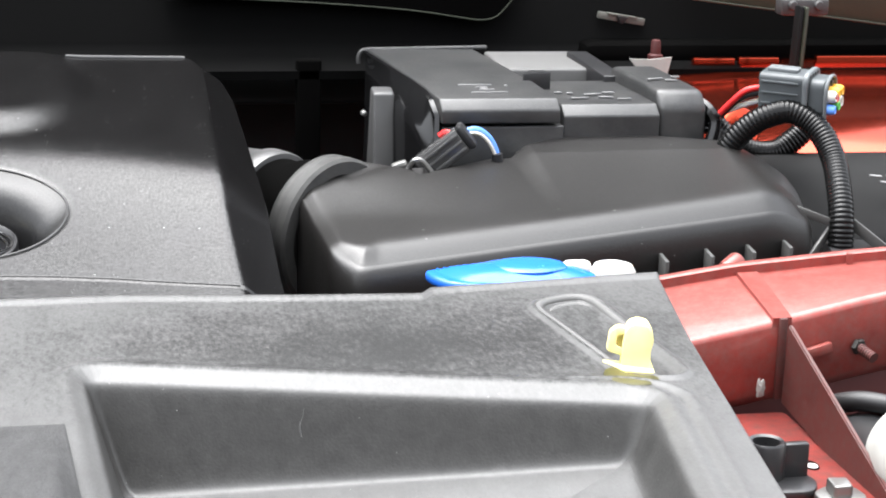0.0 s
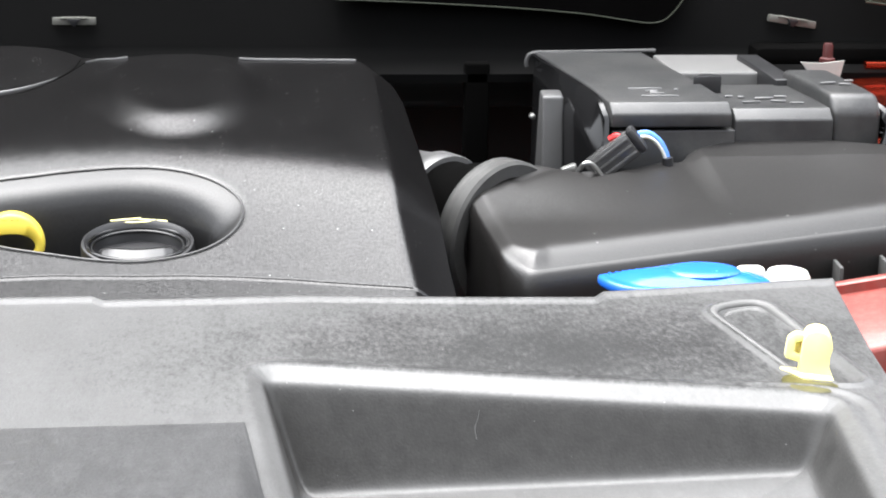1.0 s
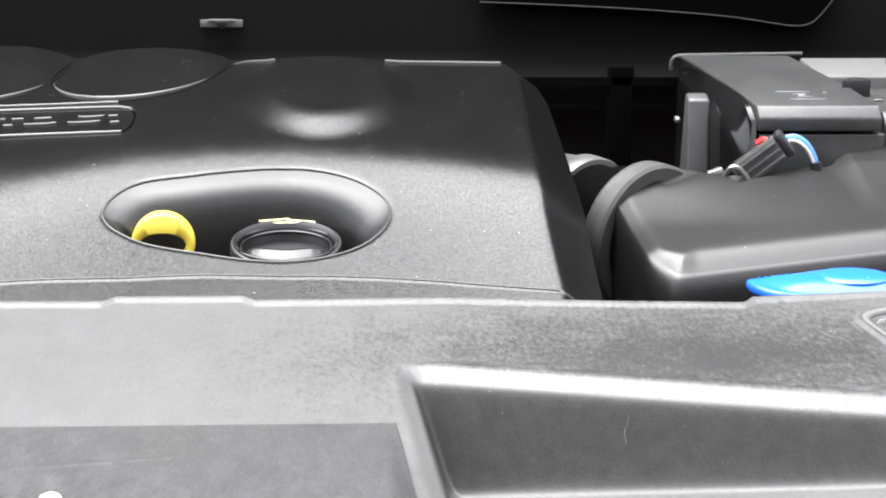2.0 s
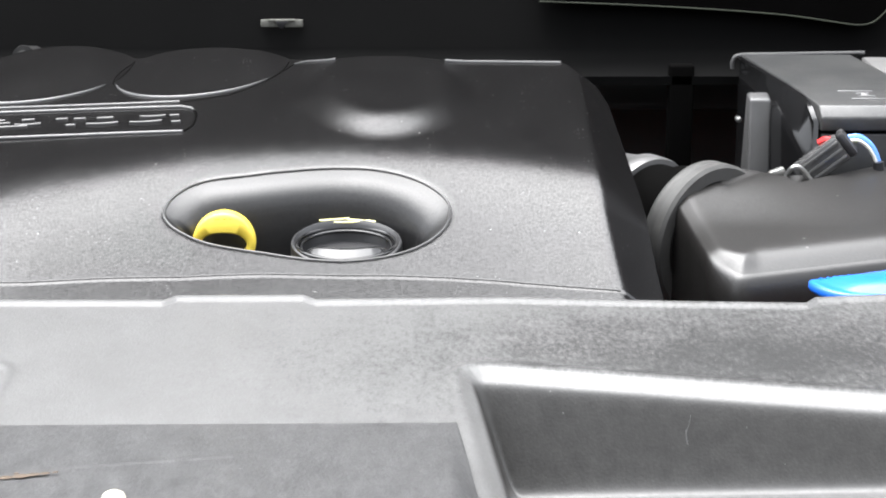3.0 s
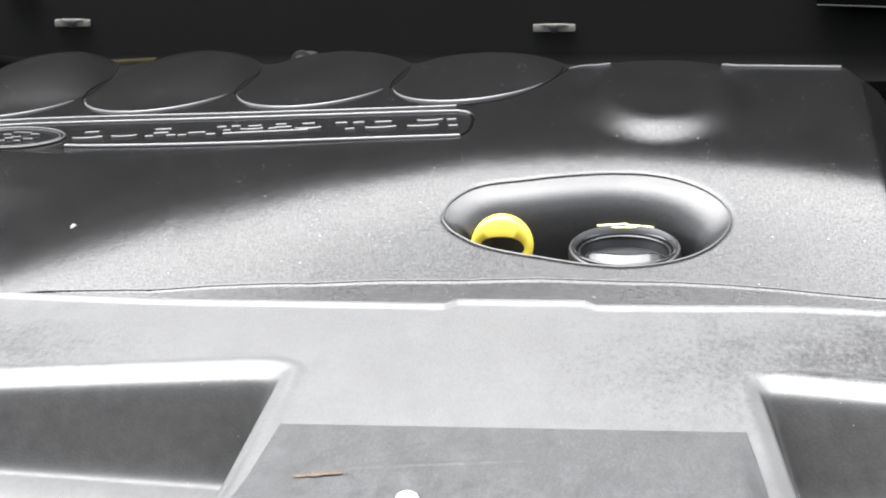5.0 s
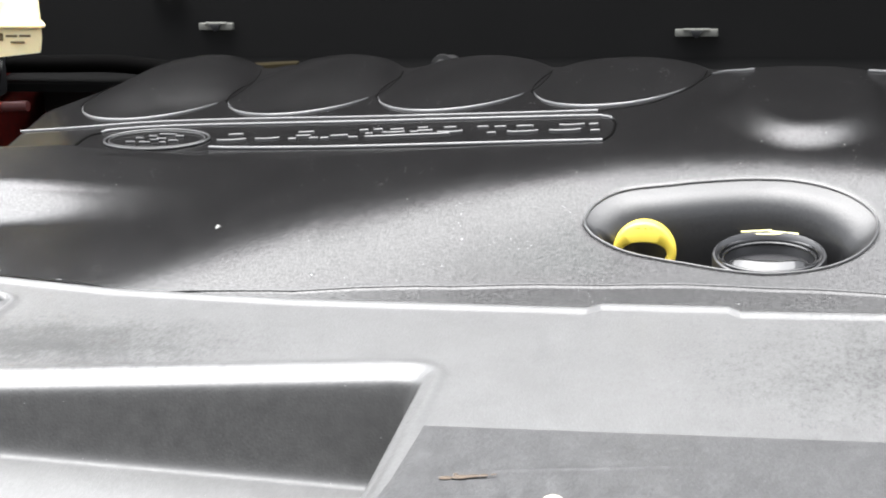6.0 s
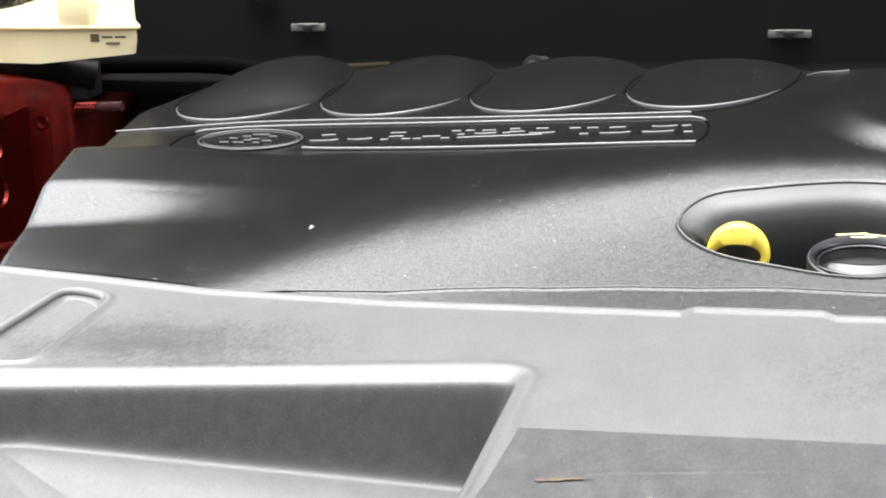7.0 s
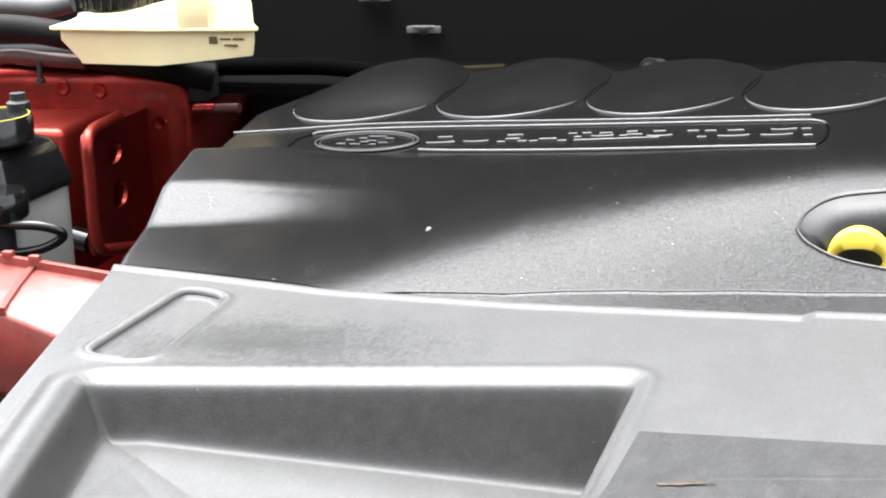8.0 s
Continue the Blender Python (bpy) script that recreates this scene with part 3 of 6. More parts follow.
def radiator_panel():
    t = thing("radiator_panel", (0, 0.65, 0.91), "weathered black grained plastic radiator cover panel with two recesses", "trim panel")
    nu, nv = 860, 700
    u, v = np.meshgrid(np.linspace(0, 1, nu), np.linspace(0, 1, nv))
    y0 = 0.42
    ys = y0 + (0.86 - y0) * v
    for _ in range(3):
        left = np.interp(ys, [0.4, 0.676, 0.899], [-0.302, -0.366, -0.418])
        right = np.interp(ys, [0.4, 0.579, 0.764, 0.869], [0.312, 0.342, 0.370, 0.389])
        xs = left + (right - left) * u
        ys = y0 + (line_at(xs, REAR) - y0) * v
    z = panel_z(xs, ys)
    xs, ys, z = (np.pad(a, 2, mode="edge") for a in (xs, ys, z))
    for a in (z[0], z[-1], z[:, 0], z[:, -1]):
        a -= 0.022
    for a in (z[1, 1:-1], z[-2, 1:-1], z[1:-1, 1], z[1:-1, -2]):
        a -= 0.0015
    ys[-2:] += 0.0012
    xs[:, :2] -= 0.0012
    xs[:, -2:] += 0.0012
    trays = []
    for o in (REC_R, REC_L):
        d, _, _ = poly_dist(xs, ys, o)
        inn = d < -0.013
        trays.append(inn[:-1, :-1] & inn[:-1, 1:] & inn[1:, :-1] & inn[1:, 1:])
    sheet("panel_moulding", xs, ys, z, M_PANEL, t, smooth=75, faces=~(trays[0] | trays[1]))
    # a darker sheet of its own fills the middle between the two lips
    u, v = np.meshgrid(np.linspace(0, 1, 220), np.linspace(0, 1, 240))
    py = 0.421 + (0.688 - 0.421) * v
    lo = np.interp(py, [0.46, 0.616, 0.762], [-0.112, -0.098, -0.100]) + 0.0070
    hi = np.interp(py, [0.46, 0.612, 0.756], [0.118, 0.102, 0.094]) - 0.0070
    px = lo + (hi - lo) * u
    pz = panel_z(px, py) + 0.0003
    for a in (pz[0], pz[-1], pz[:, 0], pz[:, -1]):
        a -= 0.0006
    sheet("centre_pad", px, py, pz, M_PAD, t, "darker smooth centre pad", smooth=75)
    for tray in trays:
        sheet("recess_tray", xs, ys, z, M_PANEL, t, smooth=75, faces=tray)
    # moulded beads round the two slots; paler colour and uneven height imitate a rim highlight
    for o in (SLOT_R, SLOT_L):
        c = np.mean(np.array(o), axis=0)
        for k, r in ((1.0, 0.0026), (0.86, 0.0020)):
            line = [(c[0] + (p[0] - c[0]) * (k - 0.12 * (k < 1)), c[1] + (p[1] - c[1]) * (k + 0.05 * (k < 1))) for p in o]
            if k < 1:
                line = [p for p in line if p[1] > c[1] + 0.035]
                line.sort(key=lambda p: math.atan2(p[1] - c[1] - 0.035, p[0] - c[0]))
            zz = panel_z(np.array([p[0] for p in line]), np.array([p[1] for p in line]))
            bm = bmesh.new()
            tube(bm, [Vector((p[0], p[1], float(h) - 0.62 * r)) for p, h in zip(line, zz)], lambda i: r * ((0.35 if line[i % len(line)][0] > c[0] + 0.006 and line[i % len(line)][1] < c[1] + 0.05 else 1.0) if k == 1.0 else min(1.0, 0.45 + 0.15 * i, 0.45 + 0.15 * (len(line) - 1 - i))), 8, closed=k == 1.0)
            part("slot_bead", bm, M_BATT, t, smooth=70)
    bm = bmesh.new()
    for dx, dy, sx, sy in ((-0.001, 0.0, 0.40, 0.28), (-0.006, -0.0014, 0.30, 0.22), (0.0030, 0.0012, 0.36, 0.20), (0.0070, 0.0022, 0.22, 0.16), (0.0105, 0.0032, 0.14, 0.08), (-0.003, 0.0022, 0.12, 0.10)):
        lathe(bm, [(0, 0.0003), (0.006, 0.0003), (0.0085, 0.0)], Matrix.Translation((-0.064 + dx, 0.615 + dy, 0.9582)) @ pose(0, 0, 0, -5.7, 0, 14 + 900 * dx) @ Matrix.Diagonal((sx, sy, 1, 1)), 14)
    part("rust_mark", bm, M_RUST, t, "small rusty smear")
    bm = bmesh.new()
    tube(bm, smooth_line([SCRATCH + Vector(v) for v in ((0.0006, 0.0, 0.0035), (0.0, -0.0006, 0.0), (-0.0012, -0.001, -0.004), (-0.0006, -0.002, -0.0085))], 4), lambda i: 0.00012 + 0.00025 * (i > 6), 6)
    part("scratch_mark", bm, M_BATT, t, "pale scratch on the recess wall")
    return t


SCRATCH = Vector((0.1873, 0.7214, 0.9367))
radiator_panel()


# ---- engine cover ----
HOLE = smooth_line([(-0.0558, 0.9703, 0), (-0.0516, 0.9848, 0), (-0.0376, 0.9978, 0), (-0.0097, 1.0028, 0), (0.0341, 1.0092, 0), (0.06, 1.0054, 0), (0.0809, 0.9942, 0), (0.094, 0.9786, 0), (0.0965, 0.9634, 0), (0.091, 0.9478, 0), (0.079, 0.9348, 0), (0.062, 0.9268, 0), (0.041, 0.9238, 0), (0.018, 0.9258, 0), (-0.006, 0.9318, 0), (-0.03, 0.9406, 0), (-0.0459, 0.9522, 0), (-0.0529, 0.9608, 0)], 5, closed=True)
HOLE2 = [(p.x, p.y) for p in HOLE]


def on_cover(x, y, up=0.0, lobes=False):
    return Vector((x, y, float(cover_z(x, y, lobes)) + up))


FRONT = [(-0.42, 0.82), (-0.3, 0.85), (-0.285, 0.863), (-0.2454, 0.8779), (-0.2058, 0.8897), (-0.1662, 0.8990), (-0.1348, 0.9045), (-0.0785, 0.9097), (-0.0213, 0.9110), (0.0359, 0.9108), (0.0646, 0.9096), (0.0931, 0.9065), (0.1213, 0.9018), (0.1491, 0.8949), (0.1765, 0.8885), (0.19, 0.8846), (0.25, 0.868)]


def engine_cover():
    t = thing("engine_cover", (-0.1, 1.0, 0.90), "black grained plastic engine cover, dusty, with raised badge plate", "engine cover")
    nu, nv = 560, 320
    u, v = np.meshgrid(np.linspace(0, 1, nu), np.linspace(0, 1, nv))
    def back(x):
        y = line_at(x, [(-0.45, 1.160), (-0.43, 1.200), (-0.40, 1.225), (-0.36, 1.238), (-0.31, 1.240), (-0.21, 1.226), (-0.11, 1.211), (-0.02, 1.197), (0.01, 1.188), (0.10, 1.187), (0.18, 1.182), (0.205, 1.15)])
        for (cx, _), tip in zip(LOBES, (0.008, 0.010, 0.013, 0.018)):
            y = y + tip * np.sqrt(np.clip(1 - ((x - cx - 0.008) / 0.046) ** 2, 0, 1))
        return y
    y0 = 0.845
    low = lambda x: line_at(x, [(-0.45, 0.909), (-0.418, 0.9002), (-0.353, 0.8852), (-0.29, 0.8687), (-0.25, 0.855), (-0.2, 0.845), (0.25, 0.845)])
    KF = 40
    row = np.arange(nv)[:, None] * np.ones((1, nu))
    ys = y0 + (1.19 - y0) * v
    for _ in range(3):
        left = np.interp(ys, [0.84, 0.916, 0.996, 1.056, 1.16, 1.22], [-0.405, -0.421, -0.432, -0.436, -0.436, -0.40])
        right = np.interp(ys, [0.84, 0.93, 1.06, 1.14, 1.175, 1.2], [0.205, 0.2035, 0.203, 0.2015, 0.194, 0.187])
        xs = left + (right - left) * u
        y0 = low(xs)
        fr = np.maximum(line_at(xs, FRONT), y0 + 0.002)
        ys = np.where(row < KF, y0 + (fr - y0) * row / KF, fr + (back(xs) - fr) * (row - KF) / (nv - 1 - KF))
    d, nx, ny = poly_dist(xs, ys, HOLE2)
    near = np.abs(d) < 0.0007
    xs, ys = np.where(near, nx, xs), np.where(near, ny, ys)
    d, nx, ny = poly_dist(xs, ys, HOLE2)
    z = cover_z(xs, ys)
    # the dark bevel down the side, the front step, the filler well, the badge plate
    side = np.interp(ys, [0.84, 0.888, 0.958, 1.063, 1.16, 1.2], [0.182, 0.181, 0.178, 0.179, 0.183, 0.172])
    z = z - 0.75 * 0.0011 * np.logaddexp(0, (xs - side) / 0.0011)
    z = z - 0.0006 * sstep(0.002, -0.0005, d)
    z = z - 0.0005 * (row < KF) * np.clip((line_at(xs, FRONT) - 0.845) / 0.01, 0, 1) + 0.03 * np.maximum(fr - ys, 0)
    d2, _, _ = poly_dist(xs, ys, [(-0.3839, 1.1193), (-0.0506, 1.0976), (-0.0502, 1.0627), (-0.3652, 1.0378)])
    z = z - 0.0003 * sstep(0.001, -0.006, d2)
    z = z - 90 * np.clip(0.005 - (xs - left), 0, 1) ** 2
    z[:, 0] -= 0.003
    z[:, -1] -= 0.003
    z[-1] -= 0.003
    pad = lambda a: np.pad(a, 1, mode="edge")
    xs, ys, z, d = pad(xs), pad(ys), pad(z), pad(d)
    for a in (z[0], z[-1], z[:, 0], z[:, -1]):
        a[:] = np.minimum(a, 0.90)
    solid = d > -1e-5
    sheet("cover_moulding", xs, ys, z, M_COVER, t, smooth=30, faces=solid[:-1, :-1] & solid[:-1, 1:] & solid[1:, :-1] & solid[1:, 1:])

    # the filler well: a bowl that rolls over from the rim and steepens downwards
    n = len(HOLE2)
    out = []
    for i in range(n):
        q = Vector(HOLE2[(i + 1) % n]) - Vector(HOLE2[i - 1])
        out.append(Vector((-q.y, q.x)).normalized())
    mid = Vector((0.02, 0.966))
    if (Vector(HOLE2[0]) - mid).dot(out[0]) < 0:
        out = [-q for q in out]
    rings = []
    for inset, low in ((-0.0005, 0.0004), (0.0006, 0.0009), (0.0025, 0.0018), (0.005, 0.0029), (0.008, 0.0044), (0.011, 0.0064), (0.0135, 0.0088), (0.0155, 0.0120), (0.017, 0.0160), (0.018, 0.0210), (0.0188, 0.030), (0.019, 0.055)):
        ring = []
        for (x, y), q in zip(HOLE2, out):
            k = 0.30 + 0.70 * float(sstep(-0.9, 0.1, q.y))
            ring.append((x - q.x * inset * k, y - q.y * inset * k, float(cover_z(x, y, False)) - low))
        rings.append(ring)
    bm = bmesh.new()
    loft(bm, rings, caps=False)
    part("well_wall", bm, M_WELL, t, "glossy rounded wall of the filler well", smooth=70)
    bm = bmesh.new()
    prism(bm, [(x - q.x * 0.004, y - q.y * 0.004) for (x, y), q in zip(HOLE2, out)], 0.900, 0.912, 0.0)
    part("well_floor", bm, M_DARKP, t)

    bm = bmesh.new()
    tube(bm, [on_cover(x, y, -0.0003) for x, y in HOLE2], 0.0007, 8, closed=True)
    part("well_rim", bm, M_BEAD, t, "thin polished rim round the filler well")
    bm = bmesh.new()
    tube(bm, [on_cover(x, float(line_at(x, FRONT)), -0.0002) for x in np.linspace(-0.28, 0.179, 70)], 0.0005, 8)
    part("front_bead", bm, M_COVER, t)
    # badge plate: a crease above it, a raised border, an oval emblem and plain raised bars
    bm = bmesh.new()
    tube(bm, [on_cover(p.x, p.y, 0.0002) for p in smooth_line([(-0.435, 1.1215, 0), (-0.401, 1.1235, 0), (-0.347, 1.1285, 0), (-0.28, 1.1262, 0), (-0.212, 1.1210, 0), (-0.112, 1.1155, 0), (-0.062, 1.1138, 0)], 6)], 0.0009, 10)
    part("badge_crease", bm, M_GLINT, t, "raised polished crease above the badge plate")
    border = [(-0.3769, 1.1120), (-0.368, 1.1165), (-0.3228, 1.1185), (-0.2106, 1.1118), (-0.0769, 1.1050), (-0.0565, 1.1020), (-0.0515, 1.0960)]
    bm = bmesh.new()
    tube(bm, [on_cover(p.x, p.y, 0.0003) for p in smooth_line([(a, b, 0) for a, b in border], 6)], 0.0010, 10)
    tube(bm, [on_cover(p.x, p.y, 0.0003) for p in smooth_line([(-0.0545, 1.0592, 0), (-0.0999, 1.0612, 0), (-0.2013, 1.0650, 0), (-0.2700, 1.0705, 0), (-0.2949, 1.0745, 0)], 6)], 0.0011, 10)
    part("badge_border", bm, M_GLINT, t, "raised polished bead round the badge plate")
    # the border's two ends in near-black: their shade is put into the colour
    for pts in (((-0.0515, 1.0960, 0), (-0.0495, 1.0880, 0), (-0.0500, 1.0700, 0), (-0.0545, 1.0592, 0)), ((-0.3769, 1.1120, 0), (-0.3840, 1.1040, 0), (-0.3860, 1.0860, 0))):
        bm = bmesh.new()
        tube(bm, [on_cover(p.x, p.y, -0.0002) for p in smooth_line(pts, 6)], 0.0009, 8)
        part("badge_end_shade", bm, M_FELT, t)
    bm = bmesh.new()
    for rx, ry, r in ((0.0345, 0.0185, 0.0008), (0.0318, 0.0152, 0.0004)):
        tube(bm, [on_cover(-0.3345 + rx * math.cos(a) - 0.12 * ry * math.sin(a), 1.0935 + ry * math.sin(a) - 0.06 * rx * math.cos(a), 0.0005) for a in np.linspace(0, 2 * math.pi, 49)[:-1]], r, 10, closed=True)
    for dx, w, dy in ((-0.016, 0.006, -0.004), (-0.012, 0.005, 0.003), (-0.006, 0.007, -0.005), (-0.004, 0.005, 0.006), (0.003, 0.006, 0.001), (0.005, 0.011, 0.009), (0.006, 0.004, -0.006), (0.012, 0.006, -0.003), (0.014, 0.005, 0.005), (-0.001, 0.005, -0.001)):
        p = on_cover(-0.3345 + dx, 1.0935 + dy - 0.06 * dx, 0.0003)
        tube(bm, [p + Vector((-w / 2, 0, 0)), p + Vector((w / 2, 0, 0))], 0.0008, 8)
    part("oval_emblem", bm, M_BEAD, t, "raised oval emblem of the same black plastic")
    # bars in millimetres: middle, width, height over the base line
    for cx, w, up in ((-284.5, 18.3, 0.5), (-284, 9, 11), (-261.7, 15.4, 1.4), (-245.3, 4.7, 0), (-239.1, 8.9, 5.2), (-239.1, 9.7, 12), (-231.8, 5.4, 0.5), (-224.8, 5, 0.2), (-216.4, 10.7, 3.8), (-207, 5.4, 0.1),
                      (-202.7, 5.4, 12.7), (-193.9, 5.4, 13.1), (-198.3, 4.3, 6.2), (-173.8, 51.7, 1.6), (-183.3, 13.6, 6.9), (-182, 7.9, 12.5), (-170.4, 4.5, 7.1), (-163.9, 9.4, 8.8), (-166.1, 6.2, 14), (-148.2, 15.3, 5.1),
                      (-149.2, 7.3, 13.7), (-129, 6.6, 13), (-118.3, 6.6, 12.5), (-122.3, 5.2, 1.8), (-103.8, 18.4, 2.2), (-103.4, 9.7, 12.4), (-78.4, 18.4, 2.6), (-75.2, 14.9, 12.1), (-60.3, 5.2, 1.4), (-62.3, 5.2, 12.7)):
        cx, w, y = cx / 1000, w / 1000, 1.0863 - 0.045 * (cx / 1000 + 0.29) + up / 1000
        bow = 0.0012 if 0.012 < w < 0.03 else 0.0
        bm = bmesh.new()
        tube(bm, [on_cover(cx + w * (k - 0.5), y + bow * (2 * abs(k - 0.5)) ** 3, -0.0003) for k in np.linspace(0, 1, 7)], 0.0010, 8, flat=1.2)
        part("raised_bar", bm, M_BEAD, t)
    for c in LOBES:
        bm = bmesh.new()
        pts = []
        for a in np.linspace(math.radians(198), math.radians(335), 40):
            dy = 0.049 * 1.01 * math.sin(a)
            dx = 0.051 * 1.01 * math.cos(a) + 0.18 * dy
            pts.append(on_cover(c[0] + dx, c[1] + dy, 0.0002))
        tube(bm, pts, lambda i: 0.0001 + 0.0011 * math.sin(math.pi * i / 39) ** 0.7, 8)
        part("lobe_rim", bm, M_GLINT, t)
        # near-black lines up the flanks paint the shade in the lobes' creases
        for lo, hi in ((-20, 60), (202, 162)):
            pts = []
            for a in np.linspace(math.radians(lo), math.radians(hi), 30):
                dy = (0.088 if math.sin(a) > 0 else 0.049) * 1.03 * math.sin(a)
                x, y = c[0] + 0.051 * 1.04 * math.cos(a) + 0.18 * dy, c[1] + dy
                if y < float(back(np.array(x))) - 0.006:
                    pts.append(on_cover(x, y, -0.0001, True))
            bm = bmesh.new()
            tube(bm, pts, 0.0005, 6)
            part("lobe_crease_shade", bm, M_FELT, t)
    bm = bmesh.new()
    tube(bm, [on_cover(x, 1.184 - 0.04 * max(x - 0.09, 0), 0.0003) for x in np.linspace(0.100, 0.174, 8)], 0.0010, 8)
    part("rear_bead", bm, M_GLINT, t)
    bm = bmesh.new()
    tube(bm, [on_cover(p.x, p.y, 0.0003) for p in smooth_line([(0.0300, 1.1835, 0), (0.0139, 1.1845, 0), (0.0039, 1.1788, 0)], 6)], lambda i: 0.0009 - 0.00005 * i, 8)
    part("contour_bead", bm, M_GLINT, t)
    # the contour goes on as a near-black line, painted for its shade
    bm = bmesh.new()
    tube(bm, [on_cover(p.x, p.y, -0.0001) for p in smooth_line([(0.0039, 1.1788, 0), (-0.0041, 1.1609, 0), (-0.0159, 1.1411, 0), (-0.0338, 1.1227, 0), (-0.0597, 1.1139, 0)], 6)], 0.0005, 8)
    part("contour_crease_shade", bm, M_FELT, t)
    bm = bmesh.new()
    for k, (a, w) in enumerate(((0.2, 0.0022), (1.3, 0.0016), (2.2, 0.0024), (3.4, 0.0015), (4.4, 0.0018), (5.3, 0.0014))):
        p = on_cover(SPLASH[0], SPLASH[1], 0.0001)
        tube(bm, [p, on_cover(SPLASH[0] + w * math.cos(a) * 0.5, SPLASH[1] + w * math.sin(a), 0.0001), on_cover(SPLASH[0] + w * math.cos(a), SPLASH[1] + 2 * w * math.sin(a), -0.0002)], lambda i: 0.0004 - 0.00012 * i, 6)
    part("splash_mark", bm, M_PAPER, t, "tiny dried pale splash")
    return t


SPLASH = (-0.2518, 0.9445)
engine_cover()


# ---- filler cap and dipstick in the well ----
def oil_cap():
    c = (0.0414, 0.9620, 0.9185)
    t = thing("oil_filler_cap", c, "black glossy oil filler cap with yellow oil-can mark", "filler cap")
    m = Matrix.Translation(c) @ pose(0, 0, 0, 5, 0, 0) @ Matrix.Scale(0.977, 4)
    # outer collar, a little higher at the rear, then the rounded rim and the sunk floor
    bm = bmesh.new()
    lathe(bm, [(0.024, -0.02), (0.0295, 0.0), (0.0303, 0.004), (0.0303, 0.033), (0.0298, 0.0345), (0.0288, 0.0349), (0.0272, 0.0335), (0.0262, 0.0315), (0.0240, 0.0262), (0, 0.0255)], Matrix.Identity(4), 64)
    for v in bm.verts:
        if v.co.z > 0.03:
            v.co.z += 0.0026 * v.co.y / 0.03
    bmesh.ops.transform(bm, matrix=m, verts=bm.verts)
    part("cap_body", bm, M_BLACK, t)
    bm = bmesh.new()
    tube(bm, [m @ Vector((0.0272 * math.cos(a), 0.0272 * math.sin(a), 0.0332 - 0.0004 * math.sin(a))) for a in np.linspace(0, 2 * math.pi, 65)[:-1]], 0.0013, 12, closed=True)
    part("rim_ring", bm, M_BLACKG, t, "glossy rounded rim")
    bm = bmesh.new()
    tube(bm, [m @ Vector((0.0246 * math.cos(a), 0.0246 * math.sin(a), 0.0318)) for a in np.linspace(0, 2 * math.pi, 65)[:-1]], 0.0009, 10, closed=True)
    part("inner_ring", bm, M_BLACKG, t)
    # grip across the cap: its foot follows the rim, its face leans back to a straight ridge
    bm = bmesh.new()
    rows = []
    for x in np.linspace(-0.0215, 0.0215, 25):
        foot = -math.sqrt(0.0240 ** 2 - x * x)
        rise = 1 - 0.55 * (abs(x) / 0.0215) ** 4
        top = min(foot + 0.016, -0.0015)
        rows.append([(x, foot, 0.0258), (x, foot + 0.0006, 0.0272), (x, top - 0.0016, 0.0272 + 0.0056 * rise), (x, top, 0.0275 + 0.0058 * rise), (x, top + 0.0016, 0.0272 + 0.0056 * rise), (x, top + 0.003, 0.0256)])
    loft(bm, rows)
    bmesh.ops.transform(bm, matrix=m, verts=bm.verts)
    part("grip_bar", bm, M_BLACKG, t)
    bm = bmesh.new()
    for pts in (((-0.0155, 0.6), (-0.010, 0.2), (-0.0085, -0.6), (0.006, -0.5), (0.0105, 0.1), (0.0155, 0.0)), ((-0.0135, 0.55), (-0.004, 0.6), (0.001, 0.9), (0.0, 0.5), (0.009, 0.15))):
        tube(bm, smooth_line([m @ Vector((x, 0.5 * (0.0284 + math.sqrt(0.0284 ** 2 - x * x)) + 0.001 * s, 0.0349 + 0.0026 * 0.0284 / 0.03 + 0.0011 * s - 0.0006)) for x, s in pts], 3), 0.00055, 6)
    part("oil_mark", bm, M_PALE, t, "pale yellow oil-can mark")


oil_cap()


def dipstick():
    c = (-0.0242, 0.9700, 0.905)
    t = thing("dipstick_handle", c, "yellow plastic ring handle of the oil dipstick", "dipstick")
    bm = bmesh.new()
    n = 30
    rows = []
    for i in range(n + 1):
        a = math.radians(-40 + 260 * i / n)
        ca, sa = math.cos(a), math.sin(a)
        top = max(sa, 0) ** 2
        ri = (0.0122 - 0.0035 * top)
        ro = 0.0168 + 0.0005 * top
        dy = 0.0055
        rows.append([(c[0] + r * ca, c[1] + y, 0.9488 + r * sa * (1.0 if r > 0.014 else 0.72)) for r, y in
                     ((ro - 0.0012, -dy), (ro, -dy + 0.0015), (ro, dy - 0.0015), (ro - 0.0012, dy), (ri + 0.0012, dy), (ri, dy - 0.0015), (ri, -dy + 0.0015), (ri + 0.0012, -dy))])
    loft(bm, rows)
    part("ring", bm, M_YELLOW, t, smooth=60)
    bm = bmesh.new()
    tube(bm, [(c[0], c[1], 0.936), (c[0], c[1], 0.88)], 0.0045, 12)
    part("stem", bm, M_YELLOW, t)
    bm = bmesh.new()
    for dx, w in ((-0.003, 0.003), (0.001, 0.002), (0.004, 0.0015)):
        box(bm, (c[0] + dx, c[1] - 0.0052, 0.9632), (w, 0.0008, 0.0007), 0.0002)
    part("mark", bm, M_YELLOW, t)


dipstick()


# ---- air filter box, its duct and sensor plug ----
BOX_PLAN = rounded([(0.2335, 0.952), (0.246, 0.9335), (0.505, 1.000), (0.538, 1.012), (0.548, 1.055), (0.526, 1.098), (0.464, 1.118), (0.390, 1.134), (0.368, 1.0925), (0.305, 1.092), (0.280, 1.083), (0.2255, 1.0420), (0.2315, 0.990)], 0.009)


